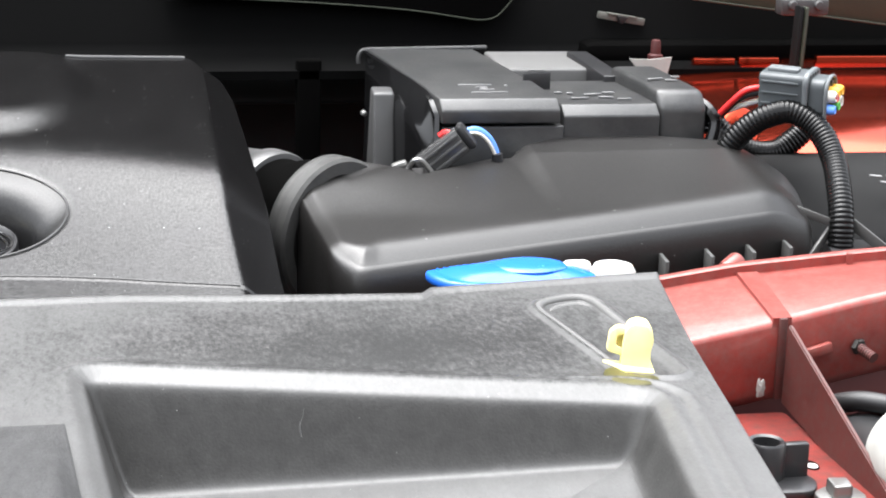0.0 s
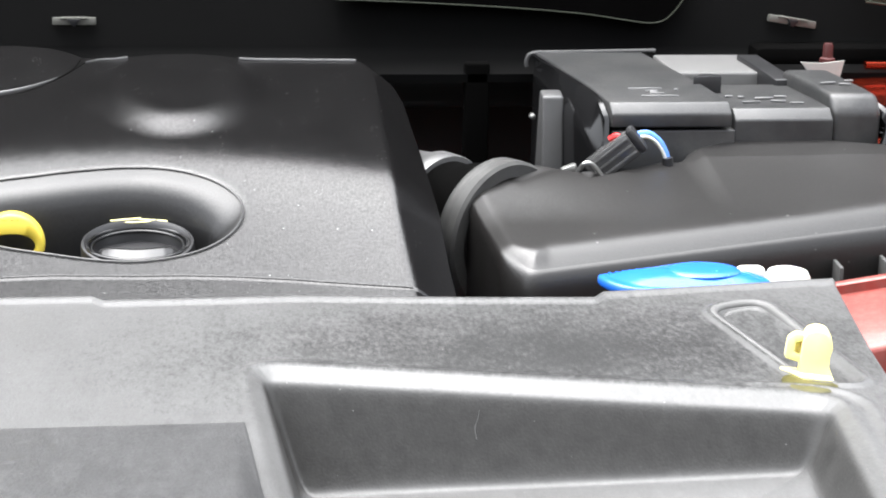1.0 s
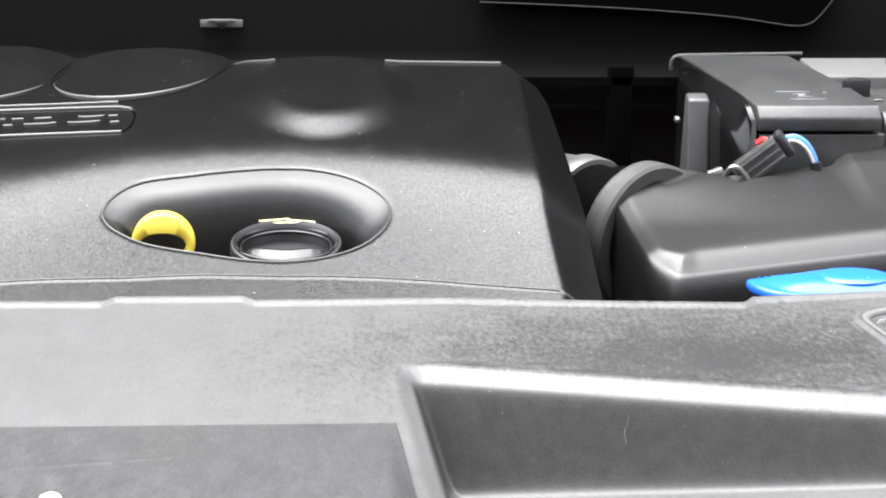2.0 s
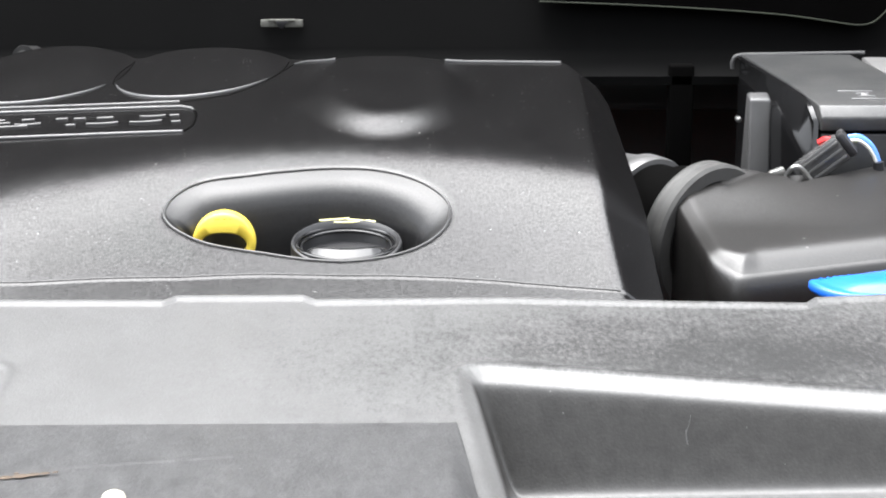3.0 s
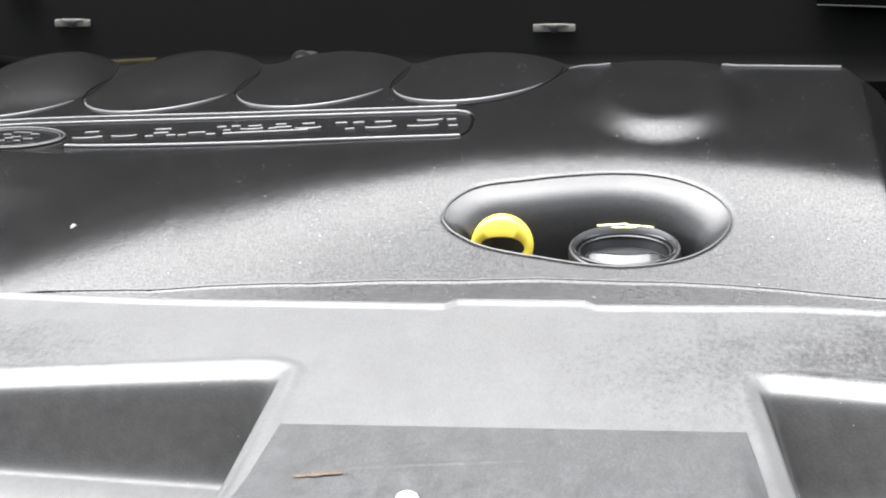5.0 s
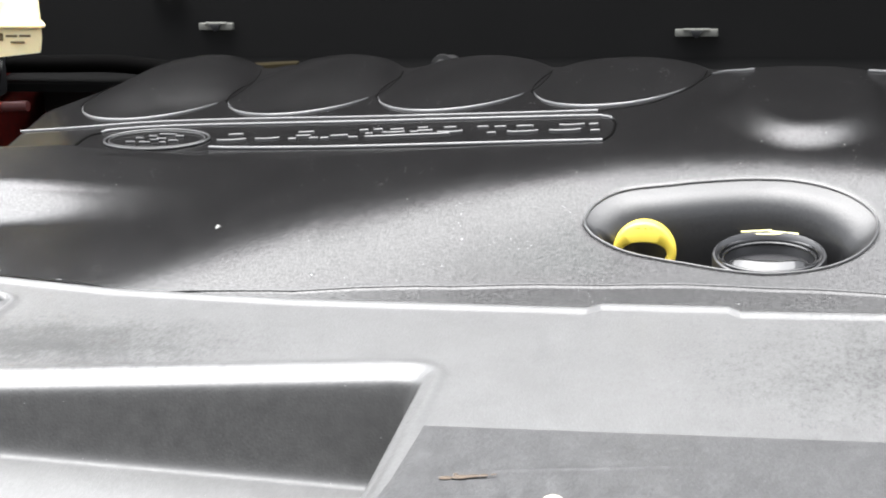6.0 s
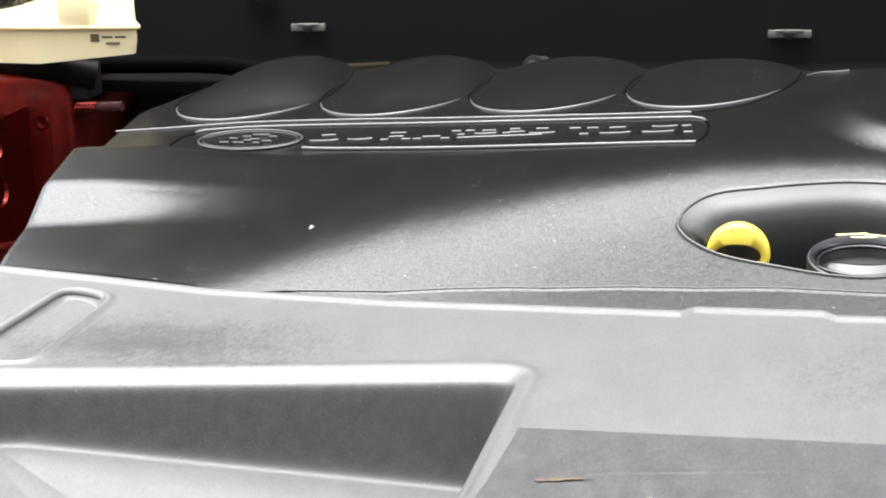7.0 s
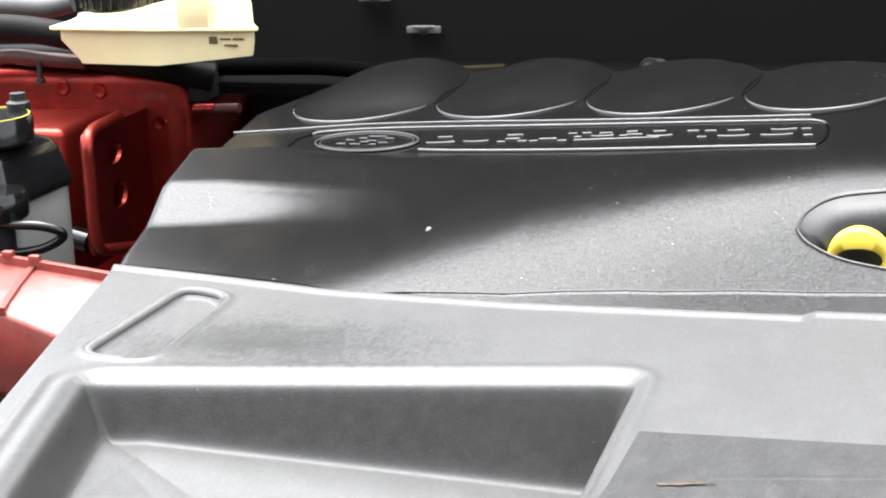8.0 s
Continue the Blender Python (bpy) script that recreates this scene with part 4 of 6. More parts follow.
def box_z(x, y):
    yr = 0.955 + (x - 0.25) * 0.26
    z = 0.9465 + 0.105 * (y - yr) + 0.036 * (x - 0.25)
    z = z + 0.0060 * sstep(0.366, 0.382, x) * np.clip((y - 1.0) / 0.085, 0, 1) ** 1.5
    z = z - 0.27 * np.maximum(x - 0.50, 0) * sstep(0.5, 0.53, x)
    return z + (0.0015 * sstep(0.395, 0.350, x) + 0.0080 * sstep(0.365, 0.255, x)) * sstep(0.99, 1.07, y)


def to_ring(x, y):
    """Distance from the inlet's clamp ring, into the box negative, and the offset across the duct."""
    return -0.6 * (x - 0.246) + 0.8 * (y - 1.058), 0.8 * (x - 0.246) + 0.6 * (y - 1.058)


def inlet_round(x, y, z):
    """Lets the lid pass into the round inlet at the ring."""
    s, across = to_ring(x, y)
    return np.minimum(z, 0.929 + np.sqrt(np.maximum(0.0412 ** 2 - across ** 2, 0)) + 0.9 * np.maximum(-s - 0.002, 0))


def lid_round(x, y):
    """How far the lid's edge is rounded: little at the back and towards the inlet."""
    s, _ = to_ring(x, y)
    return 0.024 - 0.0205 * np.maximum(sstep(1.045, 1.075, y) * sstep(0.29, 0.31, x), np.maximum(sstep(-0.020, -0.004, s), 0.66 * sstep(0.262, 0.246, x) * sstep(0.940, 0.965, y)))


def air_box():
    t = thing("air_filter_box", (0.39, 1.0, 0.84), "brown-black satin plastic air filter box with rounded lid", "air filter box")
    def lid_z(x, y, inn):
        f = lid_round(x, y) / 0.024
        edge = np.clip(1 - inn / (0.006 * f), 0, 1)
        bend = 0.0028 * f
        facet = 0.70 * bend * np.logaddexp(0, np.minimum(0.017 * f - inn, 0.011 * f) / bend)
        return inlet_round(x, y, box_z(x, y) - facet - 0.0199 * f * (1 - np.sqrt(1 - edge ** 2)))
    xs, ys = np.meshgrid(np.linspace(0.215, 0.565, 420), np.linspace(0.925, 1.14, 270))
    d, _, _ = poly_dist(xs, ys, BOX_PLAN)
    inn = np.clip(-d, 0, 1)
    deep = inn > 0.0042
    sheet("lid", xs, ys, lid_z(xs, ys, inn) - 0.0002 * sstep(0.0068, 0.0048, inn), M_AIR, t, smooth=80, faces=deep[:-1, :-1] & deep[:-1, 1:] & deep[1:, :-1] & deep[1:, 1:])
    # the lid's rolled edge follows the plan round
    rim = []
    for a, b in zip(BOX_PLAN, BOX_PLAN[1:] + BOX_PLAN[:1]):
        steps = max(1, round(math.dist(a, b) / 0.002))
        rim += [(a[0] + (b[0] - a[0]) * k / steps, a[1] + (b[1] - a[1]) * k / steps) for k in range(steps)]
    rim = np.array([p for p, q in zip(rim, rim[1:] + rim[:1]) if math.dist(p, q) > 1e-5])
    way = np.roll(rim, -1, axis=0) - np.roll(rim, 1, axis=0)
    way = np.stack([-way[:, 1], way[:, 0]], 1) / np.linalg.norm(way, axis=1)[:, None]
    bands = []
    for inset in (0.0, 0.00008, 0.0003, 0.0007, 0.0012, 0.0019, 0.0028, 0.0038, 0.005, 0.0066):
        p = rim + way * inset
        bands.append([tuple(q) for q in np.column_stack([p, lid_z(p[:, 0], p[:, 1], np.full(len(p), inset))])])
    bm = bmesh.new()
    loft(bm, bands, caps=False)
    part("lid_edge", bm, M_AIR, t, smooth=80)
    ends = np.array([q[2] for q in bands[0]])
    bm = bmesh.new()
    loft(bm, [[(x, y, h) for (x, y), h in zip(rim, ends - k * (ends - 0.885))] for k in (0.0, 0.3, 0.6, 1.0)])
    part("lid_skirt", bm, M_AIR, t, smooth=60)
    bm = bmesh.new()
    prism(bm, [(x * 0.985 + 0.006, y * 0.985 + 0.015) for x, y in BOX_PLAN], 0.84, 0.905, 0.002)
    part("lower_case", bm, M_BLACK, t)
    for x, y in ((0.428, 0.975), (0.458, 0.983), (0.486, 0.990), (0.512, 0.998)):
        bm = bmesh.new()
        prism(bm, [(x - 0.0012, y - 0.012), (x + 0.0012, y - 0.012), (x + 0.004, y + 0.014), (x + 0.0016, y + 0.014)], 0.905, 0.930, 0.0006)
        part("rib", bm, M_AIRRIB, t)
    # bracket web at the end of the box
    for a, b, h in (((0.533, 1.010, 0.914), (0.563, 1.035, 0.936), 0.006), ((0.531, 1.032, 0.942), (0.560, 1.02, 0.932), 0.005), ((0.561, 1.03, 0.938), (0.583, 1.01, 0.920), 0.007)):
        bm = bmesh.new()
        a, b = Vector(a), Vector(b)
        q = (b - a).to_track_quat("X", "Z").to_matrix().to_4x4()
        box(bm, (a + b) / 2, ((b - a).length, 0.002, h), 0.0006, q)
        part("bracket_web", bm, M_AIRRIB, t)
    bm = bmesh.new()
    prism(bm, rounded([(0.545, 1.0), (0.588, 1.0), (0.588, 1.03), (0.555, 1.04)], 0.004, 3), 0.87, 0.921, 0.001)
    part("end_bracket", bm, M_BLACK, t)


air_box()

AX = Vector((-0.60, 0.80, 0.06)).normalized()


def along(c, s):
    """A pose with its z axis along the duct, s metres from c."""
    return Matrix.Translation(Vector(c) + AX * s) @ AX.to_track_quat("Z", "Y").to_matrix().to_4x4()


def duct():
    c = (0.2460, 1.058, 0.9290)
    t = thing("intake_duct", (0.253, 1.03, 0.86), "black rubber intake duct with grey clamp ring at the filter box", "intake duct")
    bm = bmesh.new()
    lathe(bm, [(0.036, -0.012), (0.0435, -0.012), (0.0452, -0.010), (0.0452, -0.005), (0.0440, -0.004), (0.0440, -0.003), (0.0448, -0.002), (0.0448, 0.002), (0.0436, 0.0035), (0.036, 0.0035)], along(c, 0.0), 64)
    part("clamp_ring", bm, M_RING, t, "grey rubber clamp ring")
    bm = bmesh.new()
    lathe(bm, [(0.0, -0.020), (0.0250, -0.020), (0.0280, -0.012), (0.0360, -0.010), (0.0370, 0.0), (0.0, 0.001)], along(c, 0.0), 64)
    part("inlet_stub", bm, M_AIR, t, "brown-black inlet stub of the filter box")
    # rubber sleeve in the near-black felt: its shade is put into the colour
    bm = bmesh.new()
    lathe(bm, [(0.030, 0.0), (0.0375, 0.002), (0.037, 0.022), (0.0335, 0.030), (0.0335, 0.042), (0.029, 0.042)], along(c, 0.0), 56)
    part("sleeve", bm, M_FELT, t)
    bm = bmesh.new()
    lathe(bm, [(0.028, 0.040), (0.0365, 0.041), (0.0372, 0.043), (0.0372, 0.053), (0.035, 0.056), (0.030, 0.10), (0.026, 0.11)], along(c, 0.0), 56)
    part("metal_collar", bm, M_COLLAR, t, "bare silver metal collar")


duct()


def sensor_plug():
    t = thing("sensor_plug", (0.322, 1.085, 0.955), "black ribbed sensor plug with red, blue and white wires", "wiring plug")
    q = Matrix.Translation((0.3225, 1.085, 0.9675)) @ pose(0, 0, 0, 0, -40, -12) @ Matrix.Scale(1.08, 4)
    bm = bmesh.new()
    box(bm, (0, 0, 0), (0.030, 0.014, 0.015), 0.002, None)
    for dz in (-0.0045, 0.0, 0.0045):
        box(bm, (0.001, -0.0074, dz), (0.026, 0.002, 0.002), 0.0006)
    bmesh.ops.transform(bm, matrix=q, verts=bm.verts)
    part("plug_body", bm, M_PLUG, t)
    bm = bmesh.new()
    box(bm, (0.017, 0, 0), (0.005, 0.0145, 0.0155), 0.002)
    bmesh.ops.transform(bm, matrix=q, verts=bm.verts)
    part("plug_collar", bm, M_BLACK, t)
    bm = bmesh.new()
    tube(bm, smooth_line([(0.300, 1.078, 0.960), (0.303, 1.074, 0.966), (0.308, 1.074, 0.9655), (0.315, 1.076, 0.9575)], 5), 0.0016, 8)
    part("wire_clip", bm, M_METAL, t, "bright bent wire clip")
    bm = bmesh.new()
    box(bm, (0.296, 1.085, 0.9605), (0.010, 0.006, 0.005), 0.0015, pose(0, 0, 0, 0, -20, 0))
    part("clip_end", bm, M_METAL, t)
    bm = bmesh.new()
    tube(bm, smooth_line([(0.3215, 1.09, 0.9775), (0.3255, 1.088, 0.9800), (0.3305, 1.086, 0.9775), (0.3325, 1.085, 0.974)], 6), 0.0021, 8)
    part("red_wire", bm, M_WIRE_RED, t, "red wire")
    bm = bmesh.new()
    tube(bm, smooth_line([(0.338, 1.088, 0.981), (0.345, 1.088, 0.9815), (0.3525, 1.088, 0.976), (0.3575, 1.088, 0.966), (0.358, 1.088, 0.958)], 6), 0.0019, 8)
    part("blue_wire", bm, M_WIRE_BLUE, t, "blue wire")
    bm = bmesh.new()
    tube(bm, smooth_line([(0.338, 1.086, 0.9795), (0.3445, 1.0855, 0.9797), (0.3512, 1.0855, 0.9745), (0.3562, 1.0855, 0.965), (0.3570, 1.0855, 0.957)], 6), 0.0011, 8)
    part("white_wire", bm, M_WHITE, t, "white wire")
    bm = bmesh.new()
    tube(bm, [(0.3567, 1.085, 0.967), (0.3587, 1.085, 0.952)], 0.0034, 10)
    part("sleeve", bm, M_BLACK, t)


sensor_plug()


# ---- battery housing ----
def bars(t, name, rows, mat):
    """Small embossed bars standing for symbols that cannot be read."""
    bm = bmesh.new()
    for c, s, turn in rows:
        box(bm, c, s, 0.0003, pose(0, 0, 0, 2, 0, turn), seg=1)
    part(name, bm, mat, t)


def roof(bm, x0, x1, prof, skew=0.0, bevel=0.0013):
    """A moulding with a side profile of (y, z), from x0 to x1, its rear shifted by skew."""
    y0 = prof[0][0]
    a = [bm.verts.new((x0 + skew * (y - y0), y, z)) for y, z in prof]
    b = [bm.verts.new((x1 + skew * (y - y0), y, z)) for y, z in prof]
    n = len(prof)
    fs = [bm.faces.new(a), bm.faces.new(b[::-1])]
    for i in range(n):
        fs.append(bm.faces.new((a[i], b[i], b[(i + 1) % n], a[(i + 1) % n])))
    bmesh.ops.recalc_face_normals(bm, faces=fs)
    if bevel:
        es = list({e for f in fs for e in f.edges})
        bmesh.ops.bevel(bm, geom=es, offset=bevel, segments=3, affect="EDGES", profile=0.5)


def battery():
    t = thing("battery_box", (0.41, 1.2, 0.84), "matt black plastic battery housing with embossed symbols", "battery box")
    bm = bmesh.new()
    roof(bm, 0.327, 0.4035, [(1.110, 0.9805), (1.110, 0.989), (1.1165, 0.9955), (1.16, 0.998), (1.285, 1.0), (1.285, 0.982)], -0.10)
    lid = part("lid", bm, M_BOX, t)
    bars(lid, "embossed_symbol", [((0.357, 1.152, 0.9977), (0.022, 0.0012, 0.0012), 0), ((0.362, 1.131, 0.9967), (0.024, 0.0012, 0.0012), 0), ((0.362, 1.139, 0.9970), (0.010, 0.0014, 0.0012), 0), ((0.360, 1.1455, 0.9974), (0.009, 0.0012, 0.0012), 12),
                             ((0.361, 1.143, 0.9972), (0.004, 0.004, 0.0012), 20), ((0.377, 1.150, 0.9976), (0.0022, 0.002, 0.0012), 0)], M_MARK)
    bm = bmesh.new()
    roof(bm, 0.328, 0.4065, [(1.112, 0.90), (1.112, 0.9785), (1.20, 0.9785), (1.20, 0.90)], 0, 0.001)
    part("front_panel", bm, M_BOX, t)
    bm = bmesh.new()
    roof(bm, 0.4065, 0.4705, [(1.114, 0.90), (1.114, 0.984), (1.121, 0.9905), (1.195, 0.9925), (1.195, 0.97), (1.19, 0.90)], -0.05)
    tc = part("terminal_cover", bm, M_BOX, t)
    bars(tc, "embossed_symbol", [((0.4125, 1.152, 0.9925), (0.005, 0.002, 0.0012), 0), ((0.420, 1.150, 0.9924), (0.004, 0.002, 0.0012), 0), ((0.434, 1.146, 0.9922), (0.012, 0.002, 0.0012), 6), ((0.446, 1.150, 0.9925), (0.008, 0.002, 0.0012), -5),
                            ((0.423, 1.136, 0.9917), (0.012, 0.0016, 0.0012), 8), ((0.441, 1.138, 0.9918), (0.010, 0.0016, 0.0012), -10), ((0.452, 1.133, 0.9915), (0.009, 0.0016, 0.0012), 0)], M_MARK)
    bm = bmesh.new()
    roof(bm, 0.4715, 0.5035, [(1.118, 0.90), (1.118, 0.988), (1.126, 0.9985), (1.145, 0.9995), (1.20, 1.002), (1.20, 0.90)], -0.12, 0.004)
    col = part("end_column", bm, M_BOX, t)
    bars(col, "embossed_symbol", [((0.478, 1.152, 1.0010), (0.012, 0.0018, 0.0012), 20), ((0.488, 1.148, 1.0008), (0.008, 0.0018, 0.0012), -15), ((0.494, 1.158, 1.0012), (0.006, 0.002, 0.0012), 0)], M_MARK)
    # open trough with the battery inside
    bm = bmesh.new()
    roof(bm, 0.455, 0.470, [(1.19, 0.97), (1.19, 0.9965), (1.27, 1.0005), (1.27, 0.97)], -0.05, 0.001)
    part("trough_wall", bm, M_BLACK, t)
    bm = bmesh.new()
    roof(bm, 0.395, 0.462, [(1.225, 0.95), (1.225, 0.9955), (1.29, 0.9975), (1.29, 0.95)], 0, 0.002)
    part("battery_body", bm, M_BATT, t, "dusty pale grey battery block inside")
    bm = bmesh.new()
    prism(bm, [(0.392, 1.165), (0.412, 1.168), (0.409, 1.176), (0.400, 1.178)], 0.990, 1.003, 0.0008)
    part("latch_fin", bm, M_BLACK, t)
    # side wall: a facet falling from the lid's edge, rounded at the front corner; a pale strip stands in for its
    # upright reflection
    bm = bmesh.new()
    rings = []
    for k in np.linspace(0, 1, 14):
        y = 1.1125 + 0.1725 * k
        xi = 0.3262 - 0.10 * (y - 1.11)
        bend = max(0.0, 1 - k / 0.16) ** 2
        xo = float(np.interp(y, [1.11, 1.14, 1.17, 1.285], [0.3165, 0.3100, 0.3060, 0.3085])) + 0.004 * bend
        zi = float(np.interp(y, [1.11, 1.16, 1.285], [0.9965, 0.9985, 1.0])) - 0.010 * bend
        zo = float(np.interp(y, [1.11, 1.14, 1.17, 1.285], [0.978, 0.985, 0.988, 0.993])) - 0.014 * bend
        rings.append([(xi, y, 0.87), (xo, y, 0.87), (xo, y, zo - 0.012), (xo + 0.0008, y, zo - 0.003), (xo + 0.003, y, zo), (xi - 0.003, y, zi - 0.0012), (xi, y, zi - 0.001)])
    loft(bm, rings)
    part("side_wall", bm, M_BLACKG, t, smooth=60)
    bm = bmesh.new()
    roof(bm, 0.2935, 0.3075, [(1.150, 0.87), (1.166, 0.990), (1.178, 0.993), (1.20, 0.87)], 0, 0.0018)
    part("highlight_strip", bm, M_EDGE, t, "pale upright strip in place of a reflection")
    bm = bmesh.new()
    tube(bm, smooth_line([(0.3045, 1.29, 0.989), (0.3045, 1.29, 0.9945), (0.309, 1.29, 0.9985), (0.33, 1.29, 0.9992), (0.397, 1.29, 1.0003)], 5), 0.0014, 8)
    part("rim", bm, M_EDGE, t)
    bm = bmesh.new()
    box(bm, (0.41, 1.2, 0.905), (0.176, 0.16, 0.13), 0.004)
    part("case", bm, M_BLACK, t)


battery()

bm = bmesh.new()
roof(bm, 0.262, 0.280, [(1.30, 0.70), (1.30, 0.99), (1.31, 0.99), (1.31, 0.70)], 0, 0.002)
t = thing("bracket_post", (0.27, 1.305, 0.63), "black steel post behind the air duct", "bracket")
part("post", bm, M_FELT, t)
bm = bmesh.new()
box(bm, (0.27, 1.305, 0.68), (0.06, 0.03, 0.10), 0.003)
part("foot", bm, M_DARKP, t)
bm = bmesh.new()
lathe(bm, [(0, 0.002), (0.0012, 0.0018), (0.002, 0.001), (0.002, -0.004), (0, -0.004)], Matrix.Translation((0.2935, 1.20, 0.9705)) @ pose(0, 0, 0, 90, 0, 0), 12)
part("bolt", bm, M_METAL, t)


def label_flap():
    t = thing("label_flap", (0.505, 1.245, 0.975), "creased white paper flap behind the battery", "paper flap")
    bm = bmesh.new()
    pts = [(0.491, 0.9985), (0.506, 0.998), (0.5215, 1.000), (0.5185, 0.985), (0.508, 0.979), (0.500, 0.988)]
    a = [bm.verts.new((x, 1.245 + 0.003 * math.sin(30 * x), z)) for x, z in pts]
    b = [bm.verts.new((x, 1.2465 + 0.003 * math.sin(30 * x), z)) for x, z in pts]
    bm.faces.new(a)
    bm.faces.new(b[::-1])
    for i in range(len(pts)):
        j = (i + 1) % len(pts)
        bm.faces.new((a[i], b[i], b[j], a[j]))
    part("flap", bm, M_PAPER, t)
    bm = bmesh.new()
    box(bm, (0.506, 1.250, 0.93), (0.022, 0.004, 0.13), 0.001)
    part("holder", bm, M_BLACK, t)


label_flap()


# ---- inner wing beside the battery ----
def wing_right():
    t = thing("inner_wing", (0.62, 1.2, 0.62), "glossy orange-red painted inner wing beside the battery", "inner wing")
    prof = [(1.06, 0.60), (1.06, 0.905), (1.085, 0.931), (1.12, 0.953), (1.155, 0.9655), (1.19, 0.9705), (1.24, 0.972), (1.275, 0.972), (1.295, 0.972), (1.305, 0.978), (1.33, 0.980), (1.36, 0.978), (1.36, 0.60)]
    bm = bmesh.new()
    loft(bm, [[(x, y, z + 0.006 * math.sin((x - 0.5) * 9)) for y, z in prof] for x in np.linspace(0.512, 0.86, 30)])
    part("wing_panel", bm, M_ORANGE, t, smooth=50)
    for x0, x1, z0, z1 in ((0.561, 0.594, 0.985, 0.9915), (0.597, 0.629, 0.985, 0.992), (0.659, 0.73, 0.980, 0.993)):
        bm = bmesh.new()
        box(bm, ((x0 + x1) / 2, 1.312, (z0 + z1) / 2 - 0.003), (x1 - x0, 0.006, z1 - z0), 0.0012)
        part("flange", bm, M_ORANGE, t)
    bm = bmesh.new()
    box(bm, (0.66, 1.338, 0.988), (0.36, 0.03, 0.020), 0.008)
    part("seal_strip", bm, M_FELT, t)
    bm = bmesh.new()
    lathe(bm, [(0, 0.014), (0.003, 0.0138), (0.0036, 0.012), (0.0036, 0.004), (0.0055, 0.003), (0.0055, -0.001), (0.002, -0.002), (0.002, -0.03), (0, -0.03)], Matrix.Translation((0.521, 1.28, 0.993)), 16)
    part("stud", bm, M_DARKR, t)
    bm = bmesh.new()
    lathe(bm, [(0, 0.002), (0.012, 0.002), (0.0135, 0.001), (0.0135, -0.001), (0, -0.002)], Matrix.Translation((0.530, 1.125, 0.9735)) @ pose(0, 0, 0, 62, 0, 10), 28)
    part("grommet", bm, M_ORANGE, t)


wing_right()


def wing_liner():
    t = thing("wing_liner", (0.62, 1.05, 0.62), "black plastic liner below the red inner wing", "wing liner")
    prof = [(1.035, 0.64), (1.035, 0.908), (1.047, 0.921), (1.065, 0.937), (1.085, 0.950), (1.10, 0.957), (1.115, 0.958), (1.115, 0.64)]
    bm = bmesh.new()
    loft(bm, [[(x + 0.15 * max(y - 1.0, 0), y, z) for y, z in prof] for x in np.linspace(0.506, 0.80, 18)])
    part("liner", bm, M_BLACKS, t, smooth=50)
    for k, (x, w) in enumerate(((0.600, 0.008), (0.611, 0.007), (0.622, 0.008), (0.606, 0.010))):
        bm = bmesh.new()
        box(bm, (x, 1.068 - 0.006 * (k == 3), 0.9527 - 0.003 * (k == 3)), (w, 0.002, 0.0012), 0.0003, pose(0, 0, 0, 25, 4, -8), seg=1)
        part("moulded_mark", bm, M_MARK, t)


wing_liner()


# ---- corrugated hoses, plug and strut ----
def corrugated(name, pts, r, t, label=""):
    line = smooth_line(pts, 14)
    lens = [0.0]
    for a, b in zip(line, line[1:]):
        lens.append(lens[-1] + (b - a).length)
    total, pitch = lens[-1], 0.0027
    steps = int(total / pitch * 6)
    xs = np.linspace(0, total, steps + 1)
    pl = [Vector([np.interp(s, lens, [p[k] for p in line]) for k in range(3)]) for s in xs]
    bm = bmesh.new()
    tube(bm, pl, lambda i: r * (1 - 0.06 * (i % 6 in (0, 5)) - 0.02 * (i % 6 in (1, 4))), 18)
    return part(name, bm, M_HOSE, t, label, smooth=55)


t = thing("cable_conduit", (0.545, 1.09, 0.90), "glossy black corrugated cable conduit arching over the wing", "cable conduit")
corrugated("long_run", [(0.504, 1.10, 0.945), (0.508, 1.095, 0.962), (0.515, 1.09, 0.976), (0.528, 1.085, 0.9875), (0.545, 1.08, 0.992), (0.5585, 1.070, 0.9838), (0.564, 1.055, 0.9684), (0.561, 1.035, 0.9523), (0.5585, 1.022, 0.9341), (0.5575, 1.018, 0.9115)], 0.0079, t)
corrugated("short_run", [(0.512, 1.125, 0.975), (0.522, 1.122, 0.966), (0.536, 1.12, 0.9585), (0.552, 1.12, 0.958), (0.565, 1.12, 0.966), (0.574, 1.12, 0.975)], 0.0080, t)
bm = bmesh.new()
for k in range(5):
    a = 0.506 + 0.003 * k
    tube(bm, smooth_line([(0.500, 1.135, 0.990 - 0.004 * k), (a, 1.125, 0.986 - 0.004 * k), (a + 0.004, 1.12, 0.978 - 0.005 * k), (a + 0.001, 1.118, 0.965 - 0.005 * k)], 5), 0.0042, 8)
part("tape_wrap", bm, M_BLACKG, t, "bundle wrapped in black tape")
bm = bmesh.new()
tube(bm, smooth_line([(0.511, 1.115, 0.985), (0.516, 1.108, 0.994), (0.523, 1.103, 1.002), (0.534, 1.10, 1.0045)], 6), 0.0020, 10)
part("red_lead", bm, M_WIRE_RED, t, "red lead")
bm = bmesh.new()
tube(bm, smooth_line([(0.513, 1.118, 0.984), (0.521, 1.11, 0.990), (0.530, 1.104, 0.9945), (0.538, 1.10, 0.997)], 6), 0.0018, 10)
part("white_lead", bm, M_WHITE, t, "white lead")
bm = bmesh.new()
tube(bm, smooth_line([(0.512, 1.117, 0.983), (0.519, 1.109, 0.994), (0.527, 1.104, 0.9995), (0.538, 1.10, 1.0015)], 6), 0.0022, 10)
part("black_lead", bm, M_BLACK, t)


